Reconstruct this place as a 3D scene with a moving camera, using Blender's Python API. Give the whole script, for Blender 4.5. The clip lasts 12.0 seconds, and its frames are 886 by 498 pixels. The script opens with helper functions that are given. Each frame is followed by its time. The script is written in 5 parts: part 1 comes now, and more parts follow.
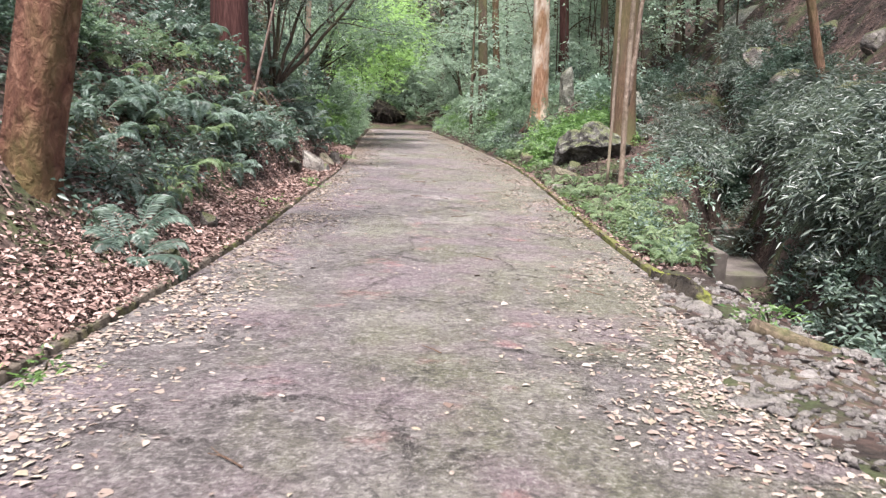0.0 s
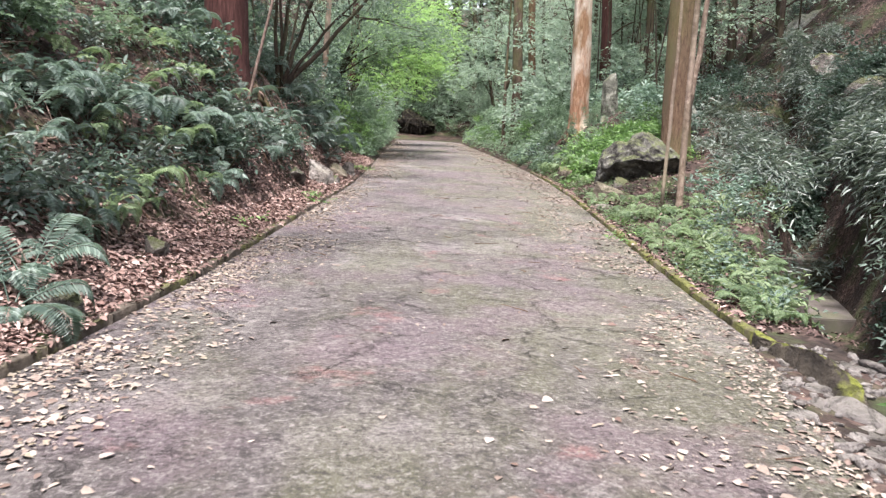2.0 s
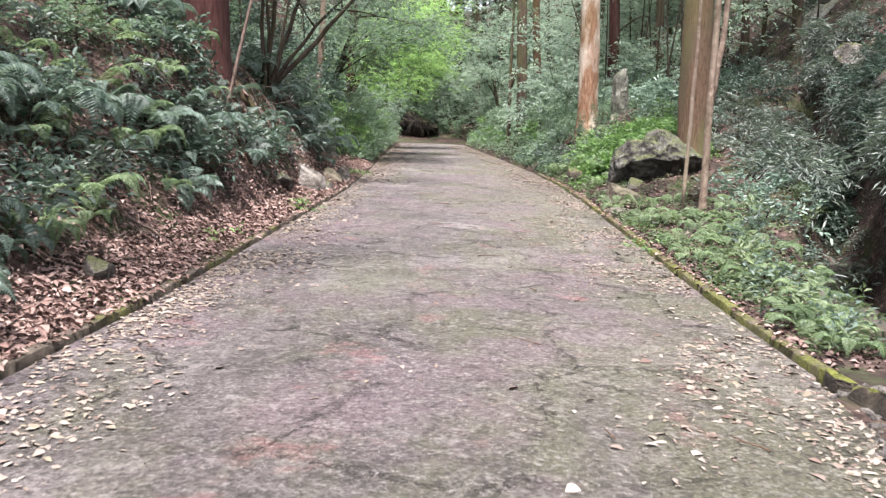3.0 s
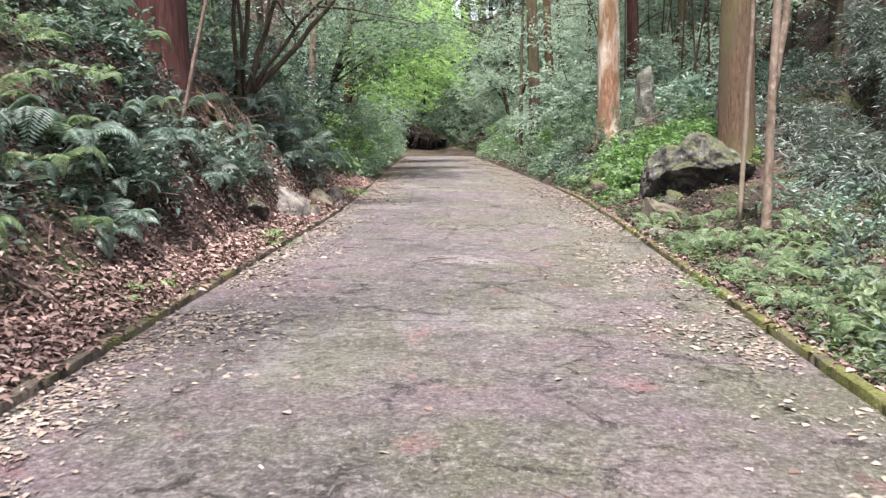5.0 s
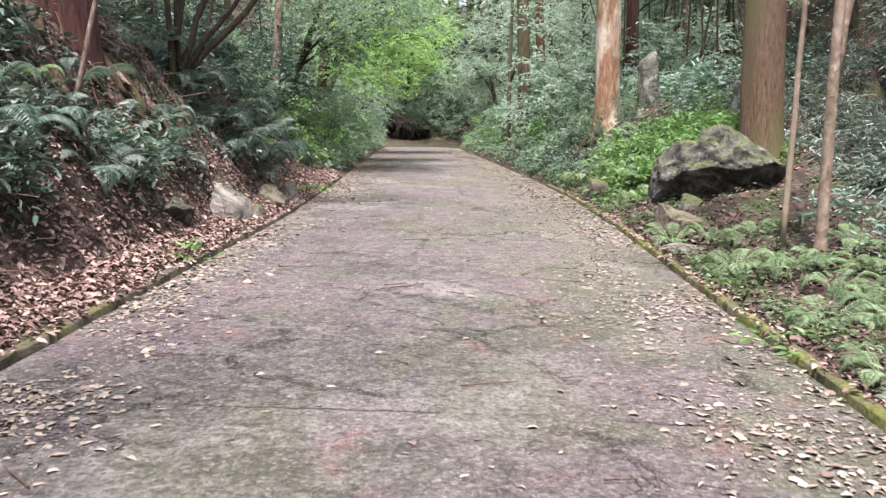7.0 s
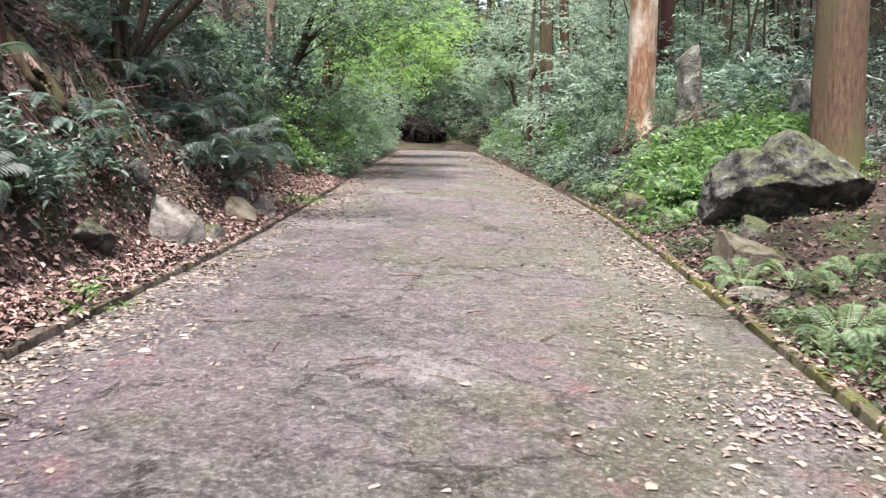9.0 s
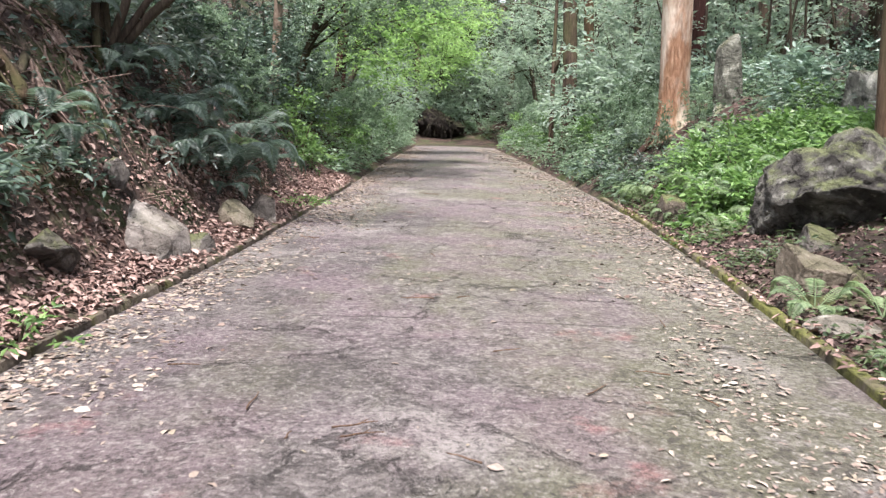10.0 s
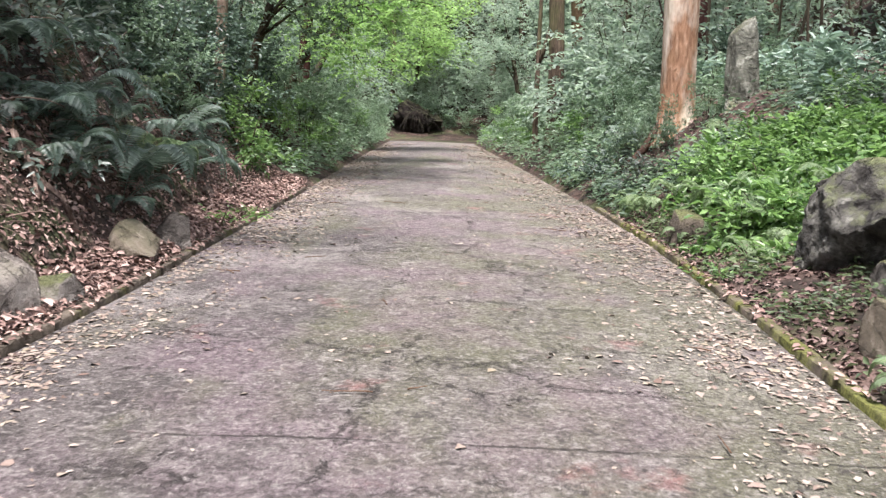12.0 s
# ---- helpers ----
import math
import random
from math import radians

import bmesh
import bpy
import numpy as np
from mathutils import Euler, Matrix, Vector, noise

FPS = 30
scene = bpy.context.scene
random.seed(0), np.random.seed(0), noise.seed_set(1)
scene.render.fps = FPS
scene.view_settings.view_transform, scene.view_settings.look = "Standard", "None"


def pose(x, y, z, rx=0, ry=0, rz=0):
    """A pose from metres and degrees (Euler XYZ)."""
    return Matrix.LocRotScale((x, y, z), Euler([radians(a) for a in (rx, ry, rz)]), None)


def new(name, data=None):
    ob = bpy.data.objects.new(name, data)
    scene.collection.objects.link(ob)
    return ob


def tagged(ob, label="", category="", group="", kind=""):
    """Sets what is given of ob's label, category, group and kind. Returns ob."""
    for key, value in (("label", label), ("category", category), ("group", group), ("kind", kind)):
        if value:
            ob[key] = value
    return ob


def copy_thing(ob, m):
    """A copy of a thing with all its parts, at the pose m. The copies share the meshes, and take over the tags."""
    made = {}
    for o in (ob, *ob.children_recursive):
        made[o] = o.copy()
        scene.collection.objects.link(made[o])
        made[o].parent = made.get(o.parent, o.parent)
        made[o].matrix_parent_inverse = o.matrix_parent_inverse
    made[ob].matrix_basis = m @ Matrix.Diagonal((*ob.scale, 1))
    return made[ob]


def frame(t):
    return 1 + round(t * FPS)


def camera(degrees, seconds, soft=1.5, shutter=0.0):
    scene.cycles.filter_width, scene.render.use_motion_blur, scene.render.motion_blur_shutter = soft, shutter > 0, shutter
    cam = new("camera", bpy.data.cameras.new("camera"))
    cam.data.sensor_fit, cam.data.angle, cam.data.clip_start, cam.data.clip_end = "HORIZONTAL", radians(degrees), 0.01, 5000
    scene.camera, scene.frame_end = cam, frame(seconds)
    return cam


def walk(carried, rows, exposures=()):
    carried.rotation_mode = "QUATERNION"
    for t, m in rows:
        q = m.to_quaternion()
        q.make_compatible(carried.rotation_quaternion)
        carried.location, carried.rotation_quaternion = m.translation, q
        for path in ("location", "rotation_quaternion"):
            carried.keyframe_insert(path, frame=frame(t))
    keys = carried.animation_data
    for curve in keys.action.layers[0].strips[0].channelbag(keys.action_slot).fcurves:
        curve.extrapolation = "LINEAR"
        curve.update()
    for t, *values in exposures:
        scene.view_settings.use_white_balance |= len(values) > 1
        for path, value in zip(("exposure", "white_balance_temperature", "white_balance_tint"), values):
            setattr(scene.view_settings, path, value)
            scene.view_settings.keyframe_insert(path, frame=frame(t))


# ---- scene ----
cam = camera(54.0, 12.0, 1.38, 0.3)
METRES, EYE, TILT, LEAN, TURN = 15.6, 1.5, 0.0, 0.0, -0.9
ROWS = [
    (0.0, 0.0, 0.0, 0.0, 0.35, -9.74, -2.03),
    (0.5, 0.0054, 0.0449, -0.0023, 0.58, -9.7, -2.35),
    (1.0, 0.0056, 0.0882, -0.0057, 1.0, -9.33, -2.77),
    (1.5, 0.0069, 0.1319, -0.0094, 1.94, -8.89, -2.95),
    (2.0, 0.0064, 0.1783, -0.012, 2.51, -8.96, -2.86),
    (2.5, 0.0083, 0.2233, -0.0153, 2.72, -8.85, -2.51),
    (4.5, 0.0092, 0.3934, -0.0204, 3.26, -8.45, -0.33),
    (5.0, 0.0096, 0.4349, -0.0206, 3.51, -8.03, -0.14),
    (5.5, 0.01, 0.4772, -0.0215, 3.34, -7.99, -0.23),
    (6.0, 0.0088, 0.5192, -0.0221, 3.38, -8.2, -0.5),
    (6.5, 0.0109, 0.5605, -0.0234, 2.81, -8.42, -0.88),
    (7.0, 0.0127, 0.601, -0.0241, 2.68, -8.63, -1.19),
    (9.0, 0.0188, 0.7625, -0.0255, 4.06, -8.5, -1.67),
    (9.5, 0.0147, 0.8026, -0.0258, 4.62, -8.77, -1.75),
    (10.0, 0.0112, 0.8428, -0.0256, 5.17, -8.87, -1.78),
    (10.5, 0.0071, 0.8829, -0.0253, 4.95, -8.95, -1.84),
    (11.0, 0.0097, 0.9226, -0.0235, 4.66, -8.78, -1.84),
    (11.5, 0.0086, 0.9608, -0.0228, 3.85, -8.98, -1.96),
    (12.0, 0.01, 0.9973, -0.0229, 3.94, -9.32, -2.1),
]
walk(cam, [(t, pose(0, 0, EYE, TILT, LEAN, TURN) @ pose(METRES * x, METRES * y, METRES * z, 90 + pitch, roll, yaw)) for t, x, y, z, yaw, pitch, roll in ROWS],
     exposures=[(0.0, 1.8, 6100, 19), (12.0, 1.8, 6100, 19)])

# ---- light: bright overcast sky, soft high sun behind the walker ----
SUN_ELEV, SUN_AZ = 70.0, -172.0
world = bpy.data.worlds.new("overcast_sky")
scene.world = world
world.use_nodes = True
wn = world.node_tree.nodes
wl = world.node_tree.links
sky = wn.new("ShaderNodeTexSky")
sky.sky_type, sky.sun_disc = "NISHITA", False
sky.sun_elevation, sky.sun_rotation = radians(SUN_ELEV), radians(SUN_AZ)
sky.air_density, sky.dust_density = 1.0, 4.0
soft_white = wn.new("ShaderNodeMixRGB")
soft_white.inputs[0].default_value = 0.6
soft_white.inputs[2].default_value = (9.0, 9.2, 9.4, 1)
wl.new(sky.outputs[0], soft_white.inputs[1])
wl.new(soft_white.outputs[0], wn["Background"].inputs[0])
wn["Background"].inputs[1].default_value = 0.083
sun_data = bpy.data.lights.new("sun", "SUN")
sun_data.energy, sun_data.angle, sun_data.color = 4.2, radians(7), (1.0, 0.95, 0.86)
sun = new("sun", sun_data)
sun.rotation_euler = (radians(90 - SUN_ELEV), 0, radians(180 - SUN_AZ))


# ---- materials ----
class Nodes:
    """Short hand for building one node material."""

    def __init__(self, name):
        self.m = bpy.data.materials.new(name)
        self.m.use_nodes = True
        self.n, self.l = self.m.node_tree.nodes, self.m.node_tree.links
        self.bsdf = self.n["Principled BSDF"]
        self.out = self.n["Material Output"]
        self.geo = self.n.new("ShaderNodeNewGeometry")
        self.tex = self.n.new("ShaderNodeTexCoord")
        self.info = self.n.new("ShaderNodeObjectInfo")

    def put(self, sock, v):
        if hasattr(v, "links"):
            self.l.new(v, sock)
        else:
            sock.default_value = (*v, 1) if isinstance(v, tuple) and len(v) == 3 and sock.type == "RGBA" else v

    def coords(self, kind="Object", scale=(1, 1, 1)):
        mp = self.n.new("ShaderNodeMapping")
        self.l.new(self.geo.outputs["Position"] if kind == "World" else self.tex.outputs[kind], mp.inputs[0])
        mp.inputs["Scale"].default_value = scale
        return mp.outputs[0]

    def noise(self, co, scale, detail=4, rough=0.6, distort=0.0):
        t = self.n.new("ShaderNodeTexNoise")
        self.l.new(co, t.inputs["Vector"])
        t.inputs["Scale"].default_value, t.inputs["Detail"].default_value = scale, detail
        t.inputs["Roughness"].default_value, t.inputs["Distortion"].default_value = rough, distort
        return t.outputs["Fac"]

    def voronoi(self, co, scale, feature="F1", out="Distance"):
        t = self.n.new("ShaderNodeTexVoronoi")
        t.feature = feature
        self.l.new(co, t.inputs["Vector"])
        t.inputs["Scale"].default_value = scale
        return t.outputs[out]

    def ramp(self, fac, *stops):
        r = self.n.new("ShaderNodeValToRGB")
        self.l.new(fac, r.inputs[0])
        e = r.color_ramp.elements
        while len(e) < len(stops):
            e.new(0.5)
        for el, (p, c) in zip(e, stops):
            el.position = p
            el.color = (*c, 1) if isinstance(c, tuple) else (c, c, c, 1)
        return r.outputs[0]

    def mix(self, fac, a, b, blend="MIX"):
        x = self.n.new("ShaderNodeMixRGB")
        x.blend_type = blend
        for s, v in zip(x.inputs, (fac, a, b)):
            self.put(s, v)
        return x.outputs[0]

    def math(self, op, a, b=0.0):
        x = self.n.new("ShaderNodeMath")
        x.operation = op
        self.put(x.inputs[0], a)
        self.put(x.inputs[1], b)
        return x.outputs[0]

    def bump(self, height, strength, distance, normal=None):
        b = self.n.new("ShaderNodeBump")
        self.l.new(height, b.inputs["Height"])
        b.inputs["Strength"].default_value, b.inputs["Distance"].default_value = strength, distance
        if normal is not None:
            self.l.new(normal, b.inputs["Normal"])
        return b.outputs[0]

    def done(self, color, rough=0.8, normal=None, spec=0.3):
        self.put(self.bsdf.inputs["Base Color"], color)
        self.put(self.bsdf.inputs["Roughness"], rough)
        self.bsdf.inputs["Specular IOR Level"].default_value = spec
        if normal is not None:
            self.l.new(normal, self.bsdf.inputs["Normal"])
        return self.m


def leaf_material(name, c0, c1, c2, gloss=0.45, through_light=0.35, spec=0.4):
    k = Nodes(name)
    rnd = k.geo.outputs["Random Per Island"]
    col = k.ramp(rnd, (0.0, c0), (0.5, c1), (1.0, c2))
    col = k.mix(k.ramp(k.info.outputs["Random"], (0.0, 0.75), (0.5, 0.0)), col, tuple(v * 0.45 for v in c0))
    col = k.mix(k.ramp(k.info.outputs["Random"], (0.6, 0.0), (1.0, 0.4)), col, c2)
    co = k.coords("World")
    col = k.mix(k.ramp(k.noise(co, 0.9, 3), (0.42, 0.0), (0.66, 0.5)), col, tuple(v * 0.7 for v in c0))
    col = k.mix(k.ramp(k.noise(k.coords("World", (1, 1, 1.6)), 2.3, 2), (0.5, 0.0), (0.68, 0.4)), col, c2)
    k.done(col, gloss, None, spec)
    tr = k.n.new("ShaderNodeBsdfTranslucent")
    k.l.new(k.mix(0.5, col, (c2[0] * 1.2, c2[1] * 1.35, c2[2] * 1.0)), tr.inputs[0])
    mx = k.n.new("ShaderNodeMixShader")
    mx.inputs[0].default_value = through_light
    k.l.new(k.bsdf.outputs[0], mx.inputs[1])
    k.l.new(tr.outputs[0], mx.inputs[2])
    k.l.new(mx.outputs[0], k.out.inputs[0])
    return k.m


def litter_material(name, *cols):
    k = Nodes(name)
    rnd = k.geo.outputs["Random Per Island"]
    n = len(cols)
    col = k.ramp(rnd, *[(i / (n - 1), c) for i, c in enumerate(cols)])
    col = k.mix(k.ramp(k.noise(k.coords("World"), 60, 3), (0.4, 0.0), (0.75, 0.45)), col, (0.09, 0.05, 0.035))
    return k.done(col, 0.75, None, 0.25)


def bark_material(name, dark, mid, light, stretch=9.0, scale=6.0, patch=None, bump=0.03, moss=0.0):
    k = Nodes(name)
    co = k.coords("Object", (1, 1, 1 / stretch))
    co2 = k.coords("Object", (1, 1, 0.35))
    fib = k.noise(co, scale * 3, 6, 0.65, 0.6)
    big = k.noise(co2, 2.2, 4)
    col = k.ramp(fib, (0.28, dark), (0.52, mid), (0.75, light))
    if patch:
        col = k.mix(k.ramp(big, (0.46, 0.0), (0.62, 0.85)), col, patch)
    col = k.mix(k.ramp(k.noise(co2, 9, 5), (0.55, 0.0), (0.8, 0.5)), col, dark)
    if moss:
        col = k.mix(k.math("MULTIPLY", k.ramp(k.noise(co2, 1.7, 5), (0.45, 0.0), (0.65, 1.0)), moss), col, (0.09, 0.12, 0.03))
    nor = k.bump(fib, 0.9, bump)
    nor = k.bump(k.noise(co2, 14, 4), 0.5, bump * 0.6, nor)
    return k.done(col, 0.9, nor, 0.15)


def rock_material(name, dark, mid, light, moss=0.6, moss_col=(0.135, 0.145, 0.065)):
    k = Nodes(name)
    co = k.coords("World")
    n1 = k.noise(co, 3.5, 8, 0.65, 0.4)
    n2 = k.noise(co, 22, 6, 0.7)
    col = k.ramp(n1, (0.3, dark), (0.5, mid), (0.7, light))
    col = k.mix(k.ramp(n2, (0.45, 0.0), (0.75, 0.55)), col, dark)
    col = k.mix(k.ramp(k.noise(co, 7, 3), (0.62, 0.0), (0.68, 0.45)), col, tuple(min(0.6, v * 1.5) for v in light))
    sep = k.n.new("ShaderNodeSeparateXYZ")
    k.l.new(k.geo.outputs["Normal"], sep.inputs[0])
    up = k.math("ADD", sep.outputs[2], k.math("MULTIPLY", k.math("SUBTRACT", k.noise(co, 4.5, 6, 0.7), 0.5), 1.8))
    col = k.mix(k.math("MULTIPLY", k.ramp(up, (0.5, 0.0), (0.9, 1.0)), moss), col, k.mix(k.ramp(n2, (0.35, 0.0), (0.65, 1.0)), tuple(v * 0.5 for v in moss_col), moss_col))
    seam = k.voronoi(k.coords("World", (1, 1, 1.8)), 3.2, "DISTANCE_TO_EDGE")
    split = k.ramp(k.math("ADD", seam, k.math("MULTIPLY", k.math("SUBTRACT", n1, 0.5), 0.5)), (0.0, 0.0), (0.035, 1.0))
    col = k.mix(k.math("MULTIPLY", k.math("SUBTRACT", 1.0, split), 0.3), col, tuple(v * 0.5 for v in dark))
    nor = k.bump(n1, 1.0, 0.14)
    nor = k.bump(split, 0.7, 0.04, nor)
    nor = k.bump(n2, 0.9, 0.045, nor)
    return k.done(col, 0.9, nor, 0.2)


def road_material():
    k = Nodes("worn_asphalt")
    co = k.coords("World")
    coarse = k.noise(co, 0.55, 5, 0.6)
    mid = k.noise(k.coords("World", (1, 0.8, 1)), 4.2, 7, 0.72, 1.2)
    lumps = k.noise(co, 11, 6, 0.75, 0.8)
    fine = k.noise(co, 34, 6, 0.8, 0.4)
    grit = k.voronoi(co, 60)
    col = k.ramp(mid, (0.34, (0.055, 0.046, 0.043)), (0.5, (0.10, 0.085, 0.08)), (0.64, (0.165, 0.142, 0.134)))
    # pale worn patches, green film, pink and purple-grey patches
    col = k.mix(k.ramp(coarse, (0.54, 0.0), (0.66, 0.7)), col, (0.25, 0.223, 0.207))
    col = k.mix(k.ramp(k.noise(co, 1.1, 5), (0.36, 0.65), (0.5, 0.0)), col, (0.06, 0.051, 0.048))
    side = k.n.new("ShaderNodeSeparateXYZ")
    k.l.new(co, side.inputs[0])
    film = k.math("ADD", k.noise(k.coords("World", (1, 0.35, 1)), 0.9, 6, 0.7), k.math("MULTIPLY", side.outputs[0], 0.05))
    col = k.mix(k.ramp(film, (0.41, 0.0), (0.58, 0.6)), col, (0.105, 0.106, 0.055))
    col = k.mix(k.ramp(k.noise(co, 0.8, 5), (0.48, 0.0), (0.62, 0.65)), col, (0.15, 0.106, 0.12))
    col = k.mix(k.ramp(k.noise(co, 1.7, 4), (0.62, 0.0), (0.72, 0.6)), col, (0.23, 0.10, 0.095))
    # stony grit: dark hollows, pale worn tops
    col = k.mix(k.ramp(lumps, (0.38, 0.75), (0.47, 0.0)), col, (0.036, 0.03, 0.028))
    col = k.mix(k.ramp(lumps, (0.54, 0.0), (0.64, 0.7)), col, (0.235, 0.21, 0.196))
    col = k.mix(k.ramp(fine, (0.40, 0.75), (0.49, 0.0)), col, (0.036, 0.03, 0.028))
    col = k.mix(k.ramp(fine, (0.54, 0.0), (0.66, 0.8)), col, (0.31, 0.283, 0.262))
    crack = k.voronoi(co, 0.9, "DISTANCE_TO_EDGE")
    wob = k.math("ADD", crack, k.math("MULTIPLY", k.math("SUBTRACT", mid, 0.5), 0.35))
    crk = k.ramp(k.math("ABSOLUTE", wob), (0.0, 1.0), (0.016, 0.0))
    crk = k.math("MULTIPLY", crk, k.ramp(k.noise(co, 0.9, 3), (0.44, 0.0), (0.56, 0.65)))
    col = k.mix(crk, col, (0.022, 0.018, 0.015))
    # old joints across the road, broken in places
    joint = None
    for at, slant in ((13.7, 0.02), (19.35, -0.03), (26.4, 0.015)):
        away = k.math("ABSOLUTE", k.math("ADD", k.math("SUBTRACT", side.outputs[1], at), k.math("ADD", k.math("MULTIPLY", side.outputs[0], slant), k.math("MULTIPLY", k.math("SUBTRACT", mid, 0.5), 0.10))))
        line = k.ramp(away, (0.0, 1.0), (0.017, 0.0))
        joint = line if joint is None else k.math("MAXIMUM", joint, line)
    joint = k.math("MULTIPLY", joint, k.ramp(k.noise(co, 1.3, 3), (0.38, 0.0), (0.5, 0.9)))
    crk = k.math("MAXIMUM", crk, joint)
    col = k.mix(joint, col, (0.022, 0.018, 0.015))
    nor = k.bump(mid, 0.6, 0.035)
    nor = k.bump(lumps, 0.9, 0.025, nor)
    nor = k.bump(fine, 1.0, 0.015, nor)
    nor = k.bump(grit, 0.5, 0.008, nor)
    nor = k.bump(k.math("SUBTRACT", 1.0, crk), 0.8, 0.02, nor)
    col = k.mix(1.0, col, (0.91, 0.93, 0.925), "MULTIPLY")
    return k.done(col, 0.85, nor, 0.25)


def ground_material():
    k = Nodes("forest_soil")
    co = k.coords("World")
    v = k.n.new("ShaderNodeTexVoronoi")
    k.l.new(co, v.inputs["Vector"])
    v.inputs["Scale"].default_value = 16
    leafy = k.ramp(v.outputs["Color"], (0.0, (0.02, 0.013, 0.011)), (0.5, (0.065, 0.042, 0.034)), (1.0, (0.16, 0.11, 0.092)))
    soil = k.ramp(k.noise(co, 9, 7, 0.7), (0.3, (0.009, 0.007, 0.006)), (0.7, (0.04, 0.030, 0.024)))
    col = k.mix(k.ramp(k.noise(co, 1.4, 5), (0.42, 0.0), (0.58, 0.8)), soil, leafy)
    col = k.mix(k.ramp(k.noise(co, 0.8, 6, 0.7), (0.5, 0.0), (0.62, 0.75)), col, (0.04, 0.055, 0.02))
    nor = k.bump(v.outputs["Distance"], 0.8, 0.03)
    nor = k.bump(k.noise(co, 18, 5), 0.8, 0.03, nor)
    return k.done(col, 0.95, nor, 0.15)


def kerb_material():
    k = Nodes("mossy_concrete")
    co = k.coords("World")
    base = k.ramp(k.noise(co, 12, 6, 0.7), (0.3, (0.05, 0.041, 0.032)), (0.7, (0.15, 0.125, 0.098)))
    sep = k.n.new("ShaderNodeSeparateXYZ")
    k.l.new(k.geo.outputs["Position"], sep.inputs[0])
    where = k.ramp(k.math("ADD", k.noise(co, 1.3, 5, 0.7), k.math("MULTIPLY", k.ramp(k.math("ADD", k.math("MULTIPLY", sep.outputs[0], 0.1), 0.5), (0.4, 0.0), (0.6, 1.0)), 0.11)), (0.52, 0.0), (0.66, 0.85))
    col = k.mix(where, base, k.ramp(k.noise(co, 40, 4), (0.35, (0.05, 0.058, 0.014)), (0.65, (0.165, 0.17, 0.045))))
    col = k.mix(k.ramp(k.noise(co, 7, 6, 0.75), (0.52, 0.0), (0.7, 0.4)), col, (0.06, 0.05, 0.04))
    nor = k.bump(k.noise(co, 14, 6, 0.75), 0.8, 0.025)
    nor = k.bump(k.noise(co, 60, 5, 0.7), 0.9, 0.015, nor)
    return k.done(col, 0.95, nor, 0.12)


def concrete_material():
    k = Nodes("weathered_concrete")
    co = k.coords("World")
    col = k.ramp(k.noise(co, 2.5, 7, 0.65), (0.3, (0.042, 0.035, 0.03)), (0.7, (0.115, 0.10, 0.088)))
    col = k.mix(k.ramp(k.noise(co, 1.1, 5), (0.5, 0.0), (0.65, 0.6)), col, (0.08, 0.085, 0.045))
    return k.done(col, 0.88, k.bump(k.noise(co, 30, 5, 0.7), 0.5, 0.01), 0.25)


MAT_ROAD, MAT_GROUND, MAT_KERB, MAT_CONCRETE = road_material(), ground_material(), kerb_material(), concrete_material()
MAT_ROCK = rock_material("grey_brown_rock", (0.045, 0.04, 0.035), (0.135, 0.12, 0.105), (0.28, 0.255, 0.225), 0.95)
MAT_BOULDER = rock_material("dark_lichened_boulder", (0.02, 0.018, 0.016), (0.075, 0.071, 0.062), (0.23, 0.225, 0.195), 1.0, (0.14, 0.155, 0.075))
# near-black soil: the shade of the far hollow is put into the colour
MAT_HOLLOW_SHADE = rock_material("hollow_shade_soil", (0.006, 0.005, 0.004), (0.016, 0.012, 0.010), (0.035, 0.027, 0.021), 0.3)
MAT_ROCK_PALE = rock_material("pale_angular_rock", (0.128, 0.112, 0.096), (0.256, 0.228, 0.2), (0.368, 0.336, 0.304), 0.25)
MAT_ROCK_GREY = rock_material("lichened_grey_rock", (0.055, 0.055, 0.047), (0.17, 0.17, 0.145), (0.34, 0.34, 0.295), 0.5)
MAT_ROCK_STANDING = rock_material("green_grey_lichen_rock", (0.05, 0.05, 0.04), (0.17, 0.17, 0.135), (0.36, 0.36, 0.30), 0.7)
MAT_ROCK_TAN = rock_material("weathered_brown_rock", (0.085, 0.07, 0.05), (0.19, 0.16, 0.12), (0.29, 0.25, 0.195), 0.35)
MAT_PEBBLE = rock_material("river_stone", (0.10, 0.09, 0.083), (0.21, 0.19, 0.175), (0.34, 0.31, 0.29), 0.15)
MAT_MOSSROCK = rock_material("mossy_rock", (0.04, 0.033, 0.027), (0.10, 0.083, 0.064), (0.18, 0.15, 0.11), 0.9, (0.13, 0.145, 0.055))
MAT_MOSS_BRIGHT = rock_material("bright_moss_on_dark_rock", (0.04, 0.033, 0.027), (0.09, 0.076, 0.06), (0.16, 0.135, 0.10), 1.0, (0.22, 0.24, 0.05))
MAT_BARK_BROWN = bark_material("furrowed_brown_bark", (0.045, 0.026, 0.018), (0.13, 0.075, 0.05), (0.23, 0.145, 0.098), 3.0, 5.0, None, 0.04, 0.25)
MAT_BARK_MOTTLED = bark_material("mottled_reddish_bark", (0.035, 0.015, 0.011), (0.12, 0.058, 0.038), (0.26, 0.15, 0.10), 1.6, 2.6, None, 0.09, 0.35)
MAT_BARK_RED = bark_material("dark_red_bark", (0.018, 0.008, 0.007), (0.062, 0.027, 0.023), (0.115, 0.056, 0.047), 14.0, 9.0)
